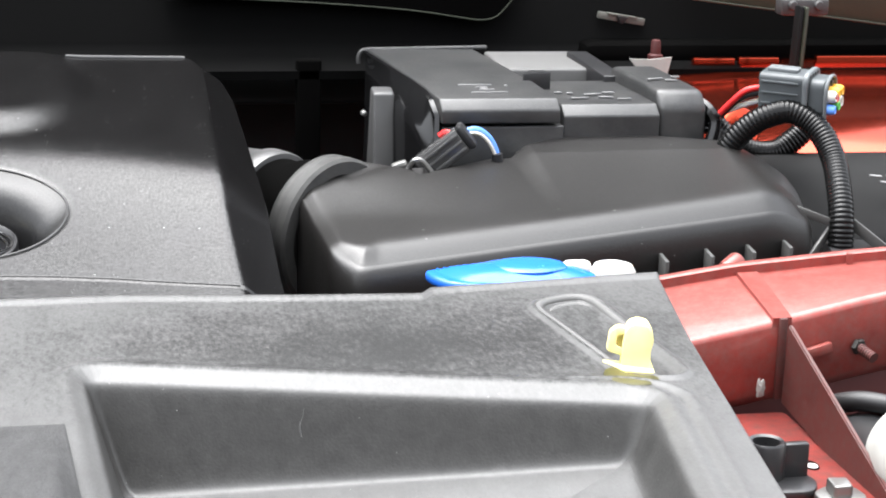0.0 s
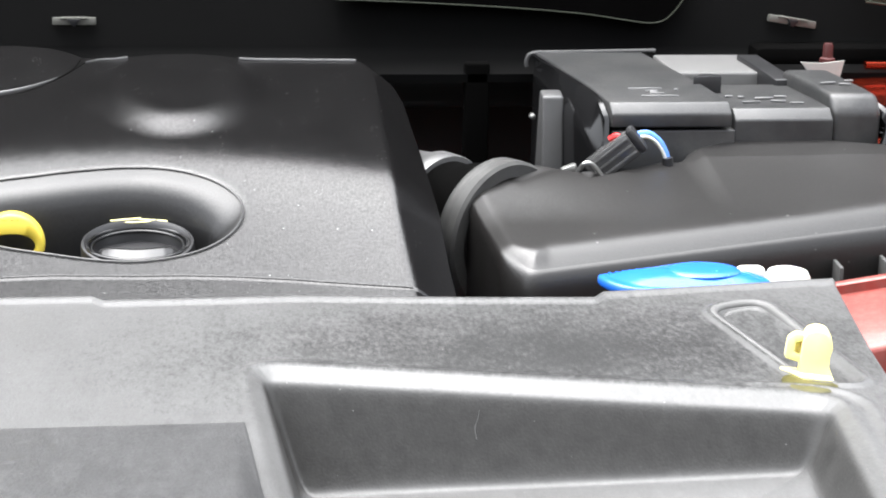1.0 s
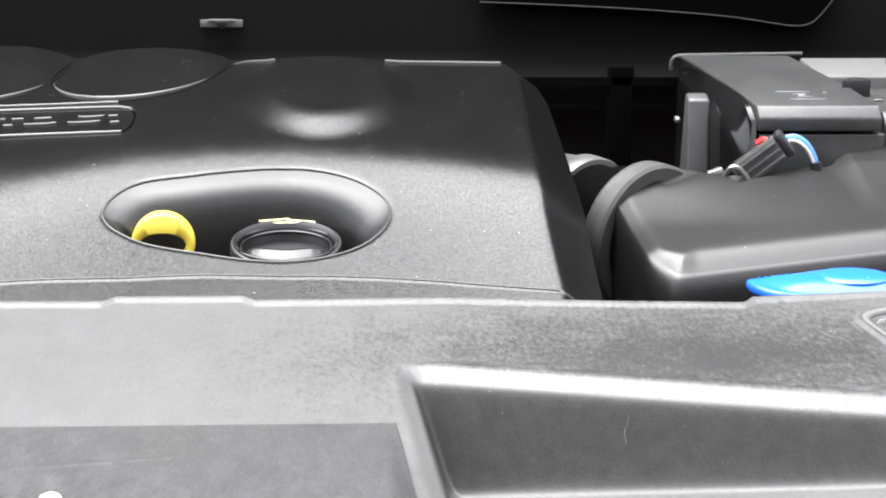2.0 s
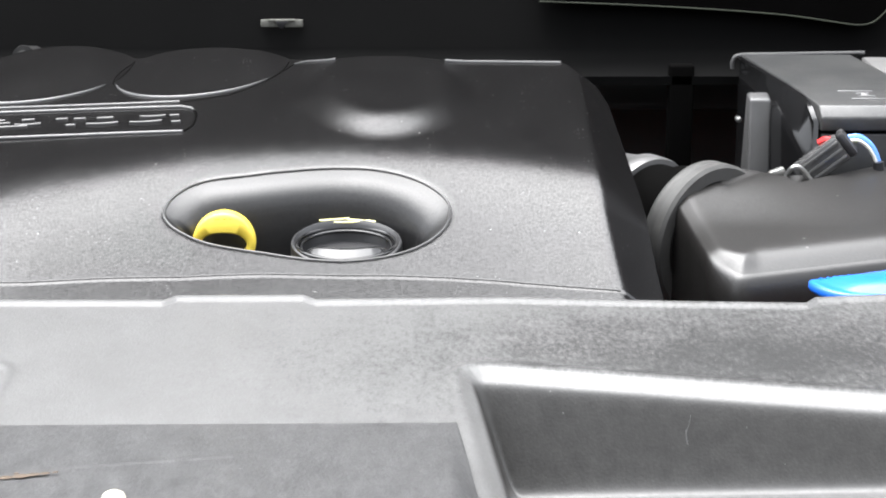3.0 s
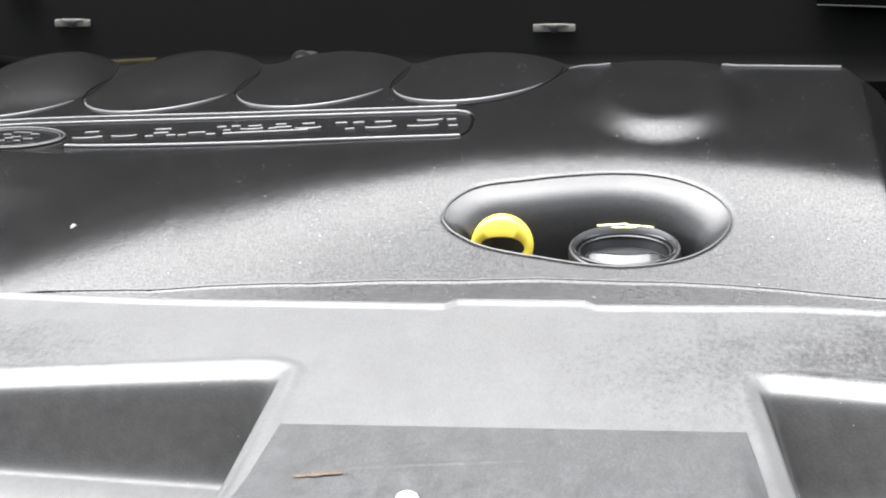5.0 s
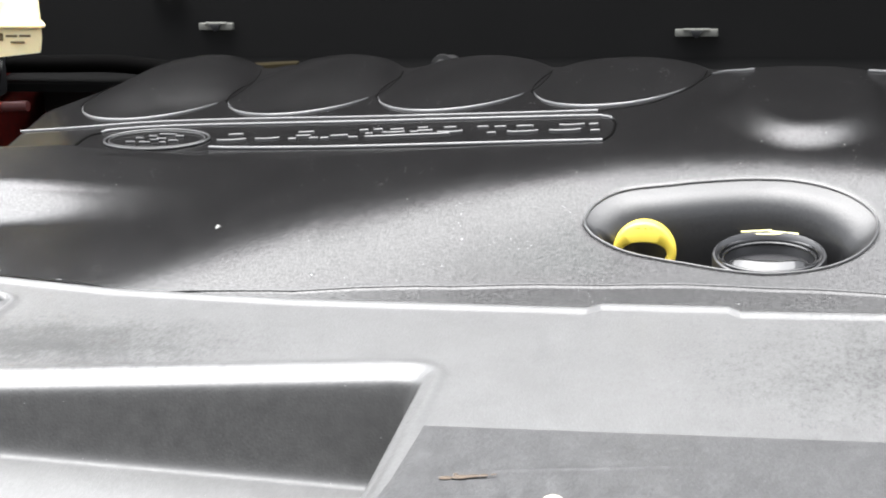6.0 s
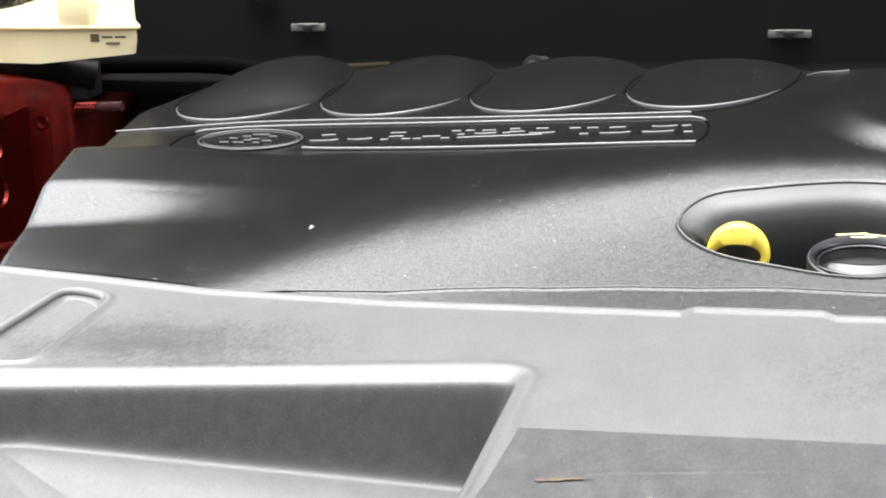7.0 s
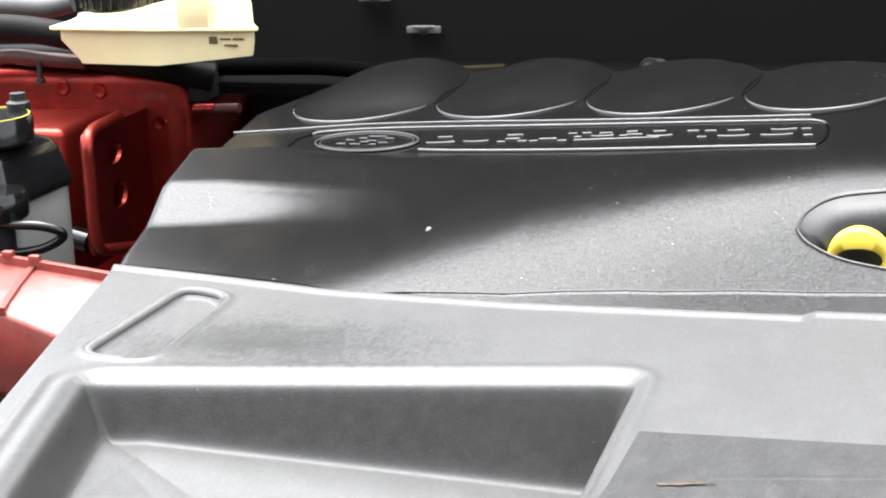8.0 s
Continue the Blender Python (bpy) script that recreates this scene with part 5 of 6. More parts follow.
def grey_plug():
    t = thing("wiring_connector", (0.557, 1.09, 0.985), "grey multi-pin connector with coloured wire seals", "wiring connector")
    m = Matrix.Translation((0.553, 1.09, 1.003)) @ pose(0, 0, 0, 6, 0, -40)
    def local(name, fn, mat, label=""):
        bm = bmesh.new()
        fn(bm)
        bmesh.ops.transform(bm, matrix=m, verts=bm.verts)
        return part(name, bm, mat, t, label)
    turn = Matrix(((0, 0, 1, 0), (1, 0, 0, 0), (0, 1, 0, 0), (0, 0, 0, 1)))
    def arch(w, lo, hi, r):
        """An outline over y, z with a round-shouldered top."""
        return rounded([(-w, lo), (w, lo), (w, hi), (-w, hi)], r, 5)
    local("shell", lambda b: prism(b, arch(0.0115, -0.013, 0.013, 0.004), -0.023, 0.006, 0.0012, m=turn), M_GREY)
    for z in (-0.006, 0.001, 0.008):
        local("shell_rib", lambda b: box(b, (-0.009, -0.0118, z), (0.024, 0.0014, 0.0016), 0.0005), M_GREY)
    local("latch", lambda b: box(b, (-0.010, 0.0, 0.0138), (0.020, 0.009, 0.003), 0.001), M_GREYL)
    local("front_frame", lambda b: prism(b, arch(0.0140, -0.015, 0.0155, 0.008), 0.006, 0.0095, 0.0010, m=turn), M_GREYL, "paler grey frame")
    for y in (-0.0075, -0.0025, 0.0025, 0.0075):
        local("frame_slot", lambda b: box(b, (0.0086, y, 0.0128), (0.0030, 0.0026, 0.0022), 0.0004), M_BLACK)
    for z in (-0.009, -0.004):
        local("frame_slot", lambda b: box(b, (0.0086, -0.0122, z), (0.0030, 0.0018, 0.0026), 0.0004), M_BLACK)
    local("face", lambda b: prism(b, arch(0.0112, -0.013, 0.0115, 0.006), 0.0095, 0.0195, 0.0012, m=turn), M_GREY)
    local("rim", lambda b: tube(b, smooth_line([(0.0205, -0.0108, -0.012), (0.0205, -0.0108, 0.004), (0.0205, -0.0070, 0.0105), (0.0205, 0.0, 0.0125), (0.0205, 0.0070, 0.0105), (0.0205, 0.0108, 0.004), (0.0205, 0.0108, -0.011)], 5), 0.0012, 8), M_GREYL)
    for y, z, r, mat, lab in ((-0.0065, 0.0010, 0.0036, M_WHITE, "white wire seal"), (-0.0030, -0.0005, 0.0030, M_WIRE_RED, "red wire seal"), (0.0005, 0.0020, 0.0033, M_AMBER, "amber wire seal"), (0.0075, 0.0020, 0.0034, M_AMBER, "amber wire seal"),
                              (0.0062, -0.0045, 0.0042, M_WHITE, "white wire seal"), (0.0010, -0.0065, 0.0033, M_GREEN, "green wire seal"), (-0.0075, -0.0070, 0.0030, M_WIRE_BLUE, "blue wire seal")):
        local("wire_seal", lambda b: lathe(b, [(r * 0.35, 0.0050), (r * 0.45, 0.0066), (r * 0.75, 0.0072), (r * 1.05, 0.0055), (r * 1.12, 0.0005), (0, 0.0)], Matrix.Translation((0.0193, y, z)) @ pose(0, 0, 0, 0, 90, 0), 16), mat, lab)
    for y in (-0.0055, 0.0055):
        local("slot", lambda b: box(b, (0.0195, y, 0.0075), (0.002, 0.0066, 0.0030), 0.0005), M_BLACK)


grey_plug()


def strut():
    t = thing("bonnet_stay", (0.612, 1.235, 0.95), "black stay with hinge block at the wing edge", "bonnet stay")
    bm = bmesh.new()
    box(bm, (0.6115, 1.24, 0.995), (0.0035, 0.012, 0.085), 0.0015, pose(0, 0, 0, 0, 2, 0))
    part("arm", bm, M_BLACKS, t)
    bm = bmesh.new()
    box(bm, (0.6150, 1.238, 0.997), (0.0030, 0.010, 0.080), 0.0015, pose(0, 0, 0, 0, 2, 0))
    part("arm_edge", bm, M_OLIVE, t, "olive edge of the arm")
    bm = bmesh.new()
    box(bm, (0.628, 1.272, 1.0325), (0.037, 0.014, 0.012), 0.002)
    part("hinge_block", bm, M_HINGE, t, "pitted grey metal hinge block")
    for x in (0.618, 0.638):
        bm = bmesh.new()
        lathe(bm, [(0, 0.003), (0.003, 0.0025), (0.0038, 0.0), (0, -0.001)], Matrix.Translation((x, 1.265, 1.034)) @ pose(0, 0, 0, 90, 0, 0), 14)
        part("rivet", bm, M_HINGE, t)
    bm = bmesh.new()
    box(bm, (0.6095, 1.236, 0.955), (0.010, 0.014, 0.02), 0.002)
    part("foot", bm, M_BLACK, t)


strut()


def wing_edge():
    t = thing("wing_edge_trim", (0.65, 1.30, 1.0), "olive-grey trim along the wing edge, reflected green put into its colour", "edge trim")
    # trim face in olive: the greenish reflection of trees is put into its colour
    bm = bmesh.new()
    prism(bm, [(0.560, 1.032), (0.72, 1.0125), (0.80, 1.000), (0.80, 1.08), (0.56, 1.08)], 0, 0.02, 0.002, m=Matrix.Translation((0, 1.325, 0)) @ pose(0, 0, 0, 90, 0, 0))
    part("trim_face", bm, M_OLIVE, t)
    bm = bmesh.new()
    tube(bm, [(0.555, 1.303, 1.0335), (0.72, 1.303, 1.0135), (0.80, 1.303, 1.002)], 0.0008, 8)
    part("trim_bead", bm, M_OLIVE, t)


wing_edge()


# ---- cowl plate and clips ----
t = thing("cowl_flap", (0.3, 1.338, 1.02), "black cowl flap with worn olive lower edge", "cowl flap")
flap = smooth_line([(0.17, 1.0345, 0), (0.23, 1.0322, 0), (0.291, 1.029, 0), (0.345, 1.0247, 0), (0.375, 1.0205, 0), (0.394, 1.018, 0), (0.405, 1.0195, 0), (0.412, 1.025, 0), (0.419, 1.034, 0), (0.428, 1.048, 0)], 5)
flap = [Vector((0.085 + 1.0245 * (p.x - 0.085), 1.205 + 1.0245 * (p.y - 1.205), 0)) for p in flap]
bm = bmesh.new()
prism(bm, [(p.x, p.y) for p in flap] + [(0.438, 1.066), (0.172, 1.066)], 0, 0.004, 0.0, m=Matrix.Translation((0, 1.340, 0)) @ pose(0, 0, 0, 90, 0, 0))
bm2 = bmesh.new()
part("flap", bm, M_FELT, t)
tube(bm2, [(p.x, 1.3355, p.y) for p in flap], 0.0006, 8)
part("flap_edge", bm2, M_OLIVE, t, "worn olive edge")
bm = bmesh.new()
box(bm, (0.30, 1.352, 1.062), (0.26, 0.03, 0.006), 0.002)
part("flap_root", bm, M_BLACK, t)


def cowl_clip(x, z, tilt=0.0, w=0.031):
    t = thing("cowl_clip", (x, 1.345, z), "small grey spring clip on the black cowl", "clip", group="clips along the cowl")
    m = Matrix.Translation((x, 1.3435, z)) @ pose(0, 0, 0, 0, tilt, 0)
    for sx in (-1, 1):
        bm = bmesh.new()
        box(bm, (sx * w * 0.28, 0.0, -0.0002), (w * 0.42, 0.004, 0.0052), 0.0006)
        bmesh.ops.transform(bm, matrix=m, verts=bm.verts)
        part("clip_leaf", bm, M_CLIP, t)
    bm = bmesh.new()
    box(bm, (0, -0.0012, 0.0022), (w * 0.62, 0.005, 0.0013), 0.0004)
    bmesh.ops.transform(bm, matrix=m, verts=bm.verts)
    part("clip_bridge", bm, M_CLIP, t)
    bm = bmesh.new()
    prism(bm, [(-0.0045, 0.0016), (0.0045, 0.0016), (0.0012, -0.0036), (-0.0012, -0.0036)], 0, 0.004, 0.0003, m=m @ Matrix.Translation((0, -0.0005, 0)) @ pose(0, 0, 0, 90, 0, 0))
    part("clip_wedge", bm, M_BLACK, t)


cowl_clip(-0.0128, 1.0138)
cowl_clip(-0.3683, 1.0188, 0.0, 0.027)
cowl_clip(-0.4060, 1.0430, 0.0, 0.025)
cowl_clip(0.5135, 1.0137, 9.0, 0.038)

# ---- bits behind the engine cover ----
t = thing("heat_shield", (-0.325, 1.305, 0.97), "brown fibre heat shield edge behind the cover", "heat shield")
bm = bmesh.new()
box(bm, (-0.322, 1.305, 0.985), (0.052, 0.012, 0.024), 0.002, pose(0, 0, 0, 0, -3, 0))
part("shield", bm, M_BROWN, t)
bm = bmesh.new()
box(bm, (-0.322, 1.33, 0.965), (0.04, 0.05, 0.03), 0.003)
part("shield_mount", bm, M_DARKP, t)
t = thing("bracket_bolt", (-0.190, 1.30, 0.97), "small dirty steel bolt end behind the cover", "bolt")
bm = bmesh.new()
lathe(bm, [(0, 0.004), (0.004, 0.004), (0.005, 0.003), (0.005, 0.0), (0.0080, -0.001), (0.0080, -0.004), (0, -0.005)], Matrix.Translation((-0.190, 1.297, 0.9965)) @ pose(0, 0, 0, 90, 0, 0), 18)
part("bolt_head", bm, M_DARKP, t)
bm = bmesh.new()
box(bm, (-0.19, 1.315, 0.975), (0.016, 0.03, 0.05), 0.004)
part("lug", bm, M_DARKP, t)
t = thing("rubber_hose", (-0.45, 1.30, 0.97), "thick black rubber hose behind the engine cover", "hose")
bm = bmesh.new()
tube(bm, smooth_line([(-0.56, 1.31, 0.994), (-0.485, 1.305, 0.996), (-0.42, 1.305, 0.995), (-0.36, 1.315, 0.980), (-0.33, 1.33, 0.945)], 8), 0.0065, 14)
part("hose_body", bm, M_FELT, t)


# ---- washer filler ----
def washer_cap():
    t = thing("washer_filler", (0.32, 0.885, 0.93), "washer filler with bright blue cap and white neck", "washer filler")
    plan = smooth_line([(0.2735, 0.8915, 0), (0.2765, 0.8800, 0), (0.2850, 0.8695, 0), (0.303, 0.8675, 0), (0.330, 0.8680, 0), (0.353, 0.8715, 0), (0.3605, 0.8800, 0), (0.3585, 0.8890, 0), (0.350, 0.9030, 0), (0.337, 0.9110, 0), (0.322, 0.9135, 0), (0.306, 0.9090, 0), (0.287, 0.8990, 0), (0.278, 0.8945, 0)], 4, closed=True)
    cx, cy = 0.322, 0.889
    rings = []
    for k, h in ((0.93, 0.9420), (0.985, 0.9428), (1.0, 0.9440), (1.0, 0.9466), (0.985, 0.9476), (0.94, 0.9480), (0.90, 0.9477), (0.84, 0.9484), (0.72, 0.9501), (0.5, 0.9515), (0.25, 0.9520), (0.05, 0.9521)):
        rings.append([(cx + (p.x - cx) * k, cy + (p.y - cy) * k, h + 0.0012 * max(0.0, (0.300 - p.x) / 0.026) * k) for p in plan])
    bm = bmesh.new()
    loft(bm, rings)
    cap = part("cap", bm, M_BLUE, t, "bright blue cap with pull tab", smooth=60)
    bm = bmesh.new()
    lathe(bm, [(0.0, 0.0026), (0.010, 0.0022), (0.0155, 0.0012), (0.0188, 0.0001), (0.0200, -0.0012), (0, -0.002)], Matrix.Translation((0.327, 0.8885, 0.9520)) @ Matrix.Diagonal((0.98, 0.72, 0.6, 1)), 40)
    part("raised_boss", bm, M_BLUE, cap)
    for k in range(5):
        bm = bmesh.new()
        x = 0.2815 + 0.0040 * k
        box(bm, (x, 0.8905 + 0.0012 * k, 0.9490 - 0.00005 * k), (0.0014, 0.0085 + 0.0008 * k, 0.0012), 0.0004, pose(0, 0, 0, 0, 0, 22))
        part("grip_rib", bm, M_BLUE, cap)
    bm = bmesh.new()
    lathe(bm, [(0.010, -0.06), (0.0105, -0.008), (0.0115, -0.004), (0.0118, 0.0), (0.010, 0.003), (0.005, 0.0045), (0, 0.005)], Matrix.Translation((0.3735, 0.893, 0.9460)), 32)
    part("neck", bm, M_WHITE, t, "white plastic neck")
    bm = bmesh.new()
    box(bm, (0.3565, 0.902, 0.9445), (0.015, 0.010, 0.0095), 0.003)
    part("hinge_tab", bm, M_WHITE, t)


washer_cap()


# ---- clip, pin and marks on the radiator panel ----
def yellow_clip():
    t = thing("retaining_clip", (0.3290, 0.730, 0.9488), "pale yellow plastic retaining clip standing on the panel", "retaining clip")
    m = Matrix.Translation((0.3300, 0.726, 0.9497)) @ pose(0, 0, 0, -6, 4, -14) @ Matrix.Scale(0.92, 4)
    def slab(name, outline, y0, y1, bevel=0.0011):
        bm = bmesh.new()
        prism(bm, outline, -y1, -y0, bevel, m=m @ pose(0, 0, 0, 90, 0, 0))
        part(name, bm, M_PALE, t)
    body = [(0.0108, 0.0), (0.0098, 0.0028), (0.0082, 0.0062), (0.0080, 0.0110), (0.0088, 0.0160), (0.0078, 0.0205), (0.0052, 0.0236), (0.0008, 0.0242), (-0.0030, 0.0226), (-0.0046, 0.0190), (-0.0050, 0.0110), (-0.0048, 0.0)]
    slab("body", body, -0.0010, 0.0075)
    slab("body_lip", [(x * 1.04, z * 0.93) for x, z in body], -0.0028, -0.0009, 0.0008)
    slab("ear", rounded([(-0.0120, 0.0075), (-0.0115, 0.0170), (-0.0080, 0.0200), (-0.0040, 0.0195), (-0.0040, 0.0160), (-0.0078, 0.0155), (-0.0078, 0.0105), (-0.0040, 0.0095), (-0.0040, 0.0060)], 0.0014, 3), 0.0, 0.0065, 0.0006)
    slab("ear_back", rounded([(-0.0105, 0.0085), (-0.0100, 0.0165), (-0.0035, 0.0165), (-0.0035, 0.0085)], 0.0012, 3), 0.0040, 0.0065, 0.0005)
    bm = bmesh.new()
    prism(bm, rounded([(-0.0135, 0.006), (-0.003, -0.011), (0.0105, -0.011), (0.0105, -0.003), (0.002, 0.008)], 0.0016, 3), -0.0003, 0.0022, 0.0006, m=m)
    part("foot", bm, M_PALE, t)
    # thin disc paints the clip's yellow glow on the panel below it
    bm = bmesh.new()
    lathe(bm, [(0, 0.0004), (0.008, 0.0004), (0.0095, 0.0), (0.0095, -0.003), (0, -0.003)], Matrix.Translation((0.3265, 0.7140, 0.9512)) @ pose(0, 0, 0, 0, 0, 20) @ Matrix.Diagonal((1.15, 1.35, 1, 1)), 28)
    part("glow_disc", bm, M_YELLOW_GLOW, t, "thin disc painted with the clip's yellow glow")


yellow_clip()

t = thing("push_pin", (-0.0305, 0.588, 0.949), "small off-white push pin in the panel", "push pin")
bm = bmesh.new()
lathe(bm, [(0.0015, -0.012), (0.0035, -0.004), (0.0058, 0.0), (0.0060, 0.0025), (0.0048, 0.005), (0.0025, 0.0063), (0, 0.0067)], Matrix.Translation((-0.0290, 0.590, 0.9578)) @ Matrix.Scale(0.74, 4), 24)
part("pin_head", bm, M_CREAMW, t)


# ---- rail, gusset and headlamp corner beside the radiator panel ----
def rail_right():
    t = thing("front_rail", (0.47, 0.85, 0.63), "dusty red painted steel front rail with upright lip", "body rail")
    ez = lambda x: float(np.interp(x, [0.36, 0.388, 0.432, 0.49, 0.66], [0.926, 0.932, 0.9405, 0.953, 0.972]))
    lz = lambda x: float(np.interp(x, [0.36, 0.396, 0.437, 0.50, 0.66], [0.941, 0.945, 0.951, 0.956, 0.966]))
    xs = np.linspace(0.362, 0.66, 26)
    bm = bmesh.new()
    rings = []
    for x in xs:
        e, l = ez(x), lz(x) - 0.0055
        f = 0.815 + 0.02 * max(x - 0.49, 0)
        rings.append([(x, f + 0.004, e - 0.042), (x, f, e - 0.036), (x, f, e - 0.004), (x, f + 0.0012, e - 0.0012), (x, f + 0.004, e), (x, 0.872, l - 0.001), (x, 0.882, l), (x, 0.882, l - 0.05), (x, 0.85, e - 0.06)])
    loft(bm, rings)
    part("rail_body", bm, M_RED, t, smooth=50)
    bm = bmesh.new()
    loft(bm, [[(x, 0.880, lz(x) - 0.010), (x, 0.8805, lz(x) - 0.001), (x, 0.8825, lz(x)), (x, 0.8865, lz(x) - 0.0005), (x, 0.887, lz(x) - 0.010)] for x in xs])
    part("upright_lip", bm, M_RED, t, smooth=50)
    for x0, x1, xe in ((0.4365, 0.448, 0.4315), (0.499, 0.503, 0.499)):
        bm = bmesh.new()
        rows = []
        for k in np.linspace(0, 1, 6):
            y = 0.8795 - 0.0645 * k
            x = x0 + (xe - x0) * k
            w = (x1 - x0) * (1 - 0.15 * k)
            z = (lz(x) - 0.0055) * (1 - k) + ez(x) * k
            rows.append([(x, y, z - 0.003), (x, y, z + 0.0016), (x + w, y, z + 0.0018), (x + w, y, z - 0.003)])
        if xe < 0.45:
            loft(bm, rows)
            part("strap", bm, M_RED, t)
            bm = bmesh.new()
            box(bm, (0.4365, 0.8138, 0.9215), (0.0045, 0.003, 0.042), 0.0012)
            part("strap_end", bm, M_GRIME, t)
        else:
            box(bm, (x0, 0.8795, lz(x0) - 0.005), (0.0035, 0.003, 0.010), 0.0008)
            part("lip_seam", bm, M_RED, t)
    bm = bmesh.new()
    pts = [(0.810, 0.940), (0.812, 0.899), (0.655, 0.884), (0.655, 0.890)]
    a = [bm.verts.new((0.4375, y, z)) for y, z in pts]
    b = [bm.verts.new((0.4400, y, z)) for y, z in pts]
    bm.faces.new(a), bm.faces.new(b[::-1])
    for i in range(4):
        bm.faces.new((a[i], b[i], b[(i + 1) % 4], a[(i + 1) % 4]))
    bmesh.ops.recalc_face_normals(bm, faces=bm.faces)
    bmesh.ops.bevel(bm, geom=bm.edges[:], offset=0.0006, segments=2, affect="EDGES")
    part("gusset", bm, M_GRIME, t, "worn red gusset plate")
    bm = bmesh.new()
    prism(bm, rounded([(0.30, 0.64), (0.4400, 0.64), (0.4400, 0.812), (0.30, 0.812)], 0.004, 3), 0.880, 0.8945, 0.001)
    part("lower_plate", bm, M_PLATE, t)
    bm = bmesh.new()
    lathe(bm, [(0, 0.0006), (0.0035, 0.0006), (0.0038, 0.0), (0, -0.001)], Matrix.Translation((0.4240, 0.741, 0.8946)) @ Matrix.Diagonal((1.0, 1.5, 1, 1)), 20)
    hole = part("drain_hole", bm, M_FELT, t, "drain hole with daylight in it")
    # white disc paints the brightness that shows in the hole
    bm = bmesh.new()
    lathe(bm, [(0, 0.0004), (0.0026, 0.0004), (0.0028, 0.0)], Matrix.Translation((0.4240, 0.7392, 0.8950)) @ Matrix.Diagonal((1.0, 1.1, 1, 1)), 20)
    part("bright_gap", bm, M_WHITE, hole, "white disc for the brightness in the hole")
    bm = bmesh.new()
    bmesh.ops.create_icosphere(bm, subdivisions=3, radius=1.0)
    for v in bm.verts:
        k = 1 + 0.25 * math.sin(5 * v.co.x + 2) * math.cos(4 * v.co.z) + 0.15 * math.sin(11 * v.co.z + 3 * v.co.x)
        v.co = Vector((0.4275 + 0.0022 * k * v.co.x, 0.8145 + 0.0012 * k * v.co.y, 0.9065 + 0.0048 * k * v.co.z))
    part("sealer_bead", bm, M_PAPER, t, "blob of white sealer")
    # stud, boss and tab on the face past the gusset
    bm = bmesh.new()
    lathe(bm, [(0.0, 0.0), (0.0042, 0.0), (0.0042, 0.0016), (0.0036, 0.0024), (0, 0.0024)], Matrix.Translation((0.4765, 0.8135, 0.9265)) @ pose(0, 0, 0, 90, 0, 15), 6)
    part("stud_nut", bm, M_DIRTY, t)
    bm = bmesh.new()
    d = Vector((0.35, -1.0, -0.25)).normalized()
    tube(bm, [Vector((0.4765, 0.8135, 0.9265)) + d * s for s in np.linspace(0, 0.012, 17)], lambda i: 0.0028 - 0.0004 * (i % 2), 12)
    part("threaded_stud", bm, M_GRIME, t)
    bm = bmesh.new()
    box(bm, (0.4560, 0.8125, 0.9255), (0.0135, 0.004, 0.006), 0.0015, pose(0, 0, 0, 0, -16, 0))
    part("locating_tab", bm, M_RED, t)
    bm = bmesh.new()
    lathe(bm, [(0, 0.012), (0.0045, 0.0116), (0.0054, 0.010), (0.0056, 0), (0, 0)], Matrix.Translation((0.441, 0.907, 0.9395)) @ pose(0, 0, 0, -25, 60, 0), 20)
    part("grommet", bm, M_RED, t)
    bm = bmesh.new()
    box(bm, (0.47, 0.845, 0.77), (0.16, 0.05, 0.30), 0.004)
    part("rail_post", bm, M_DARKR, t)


rail_right()


def knob():
    c = (0.3935, 0.722, 0.8945)
    t = thing("adjuster_knob", c, "black plastic adjuster knob on the red plate", "adjuster knob")
    bm = bmesh.new()
    lathe(bm, [(0.0, 0.012), (0.0058, 0.010), (0.0062, 0.0205), (0.0078, 0.0212), (0.0088, 0.020), (0.0088, 0.003), (0.0088, 0.0), (0, 0.0)], Matrix.Translation(c), 32)
    part("barrel", bm, M_KNOB, t)
    bm = bmesh.new()
    box(bm, (c[0] + 0.013, c[1] - 0.001, c[2] + 0.0115), (0.013, 0.005, 0.017), 0.0012)
    part("wing", bm, M_KNOB, t)
    bm = bmesh.new()
    prism(bm, rounded([(c[0] - 0.006, c[1] - 0.02), (c[0] + 0.016, c[1] - 0.02), (c[0] + 0.022, c[1] - 0.010), (c[0] + 0.02, c[1] + 0.004), (c[0] - 0.006, c[1] + 0.008)], 0.006, 4), c[2] + 0.0002, c[2] + 0.0045, 0.0012)
    part("base", bm, M_KNOB, t)


knob()


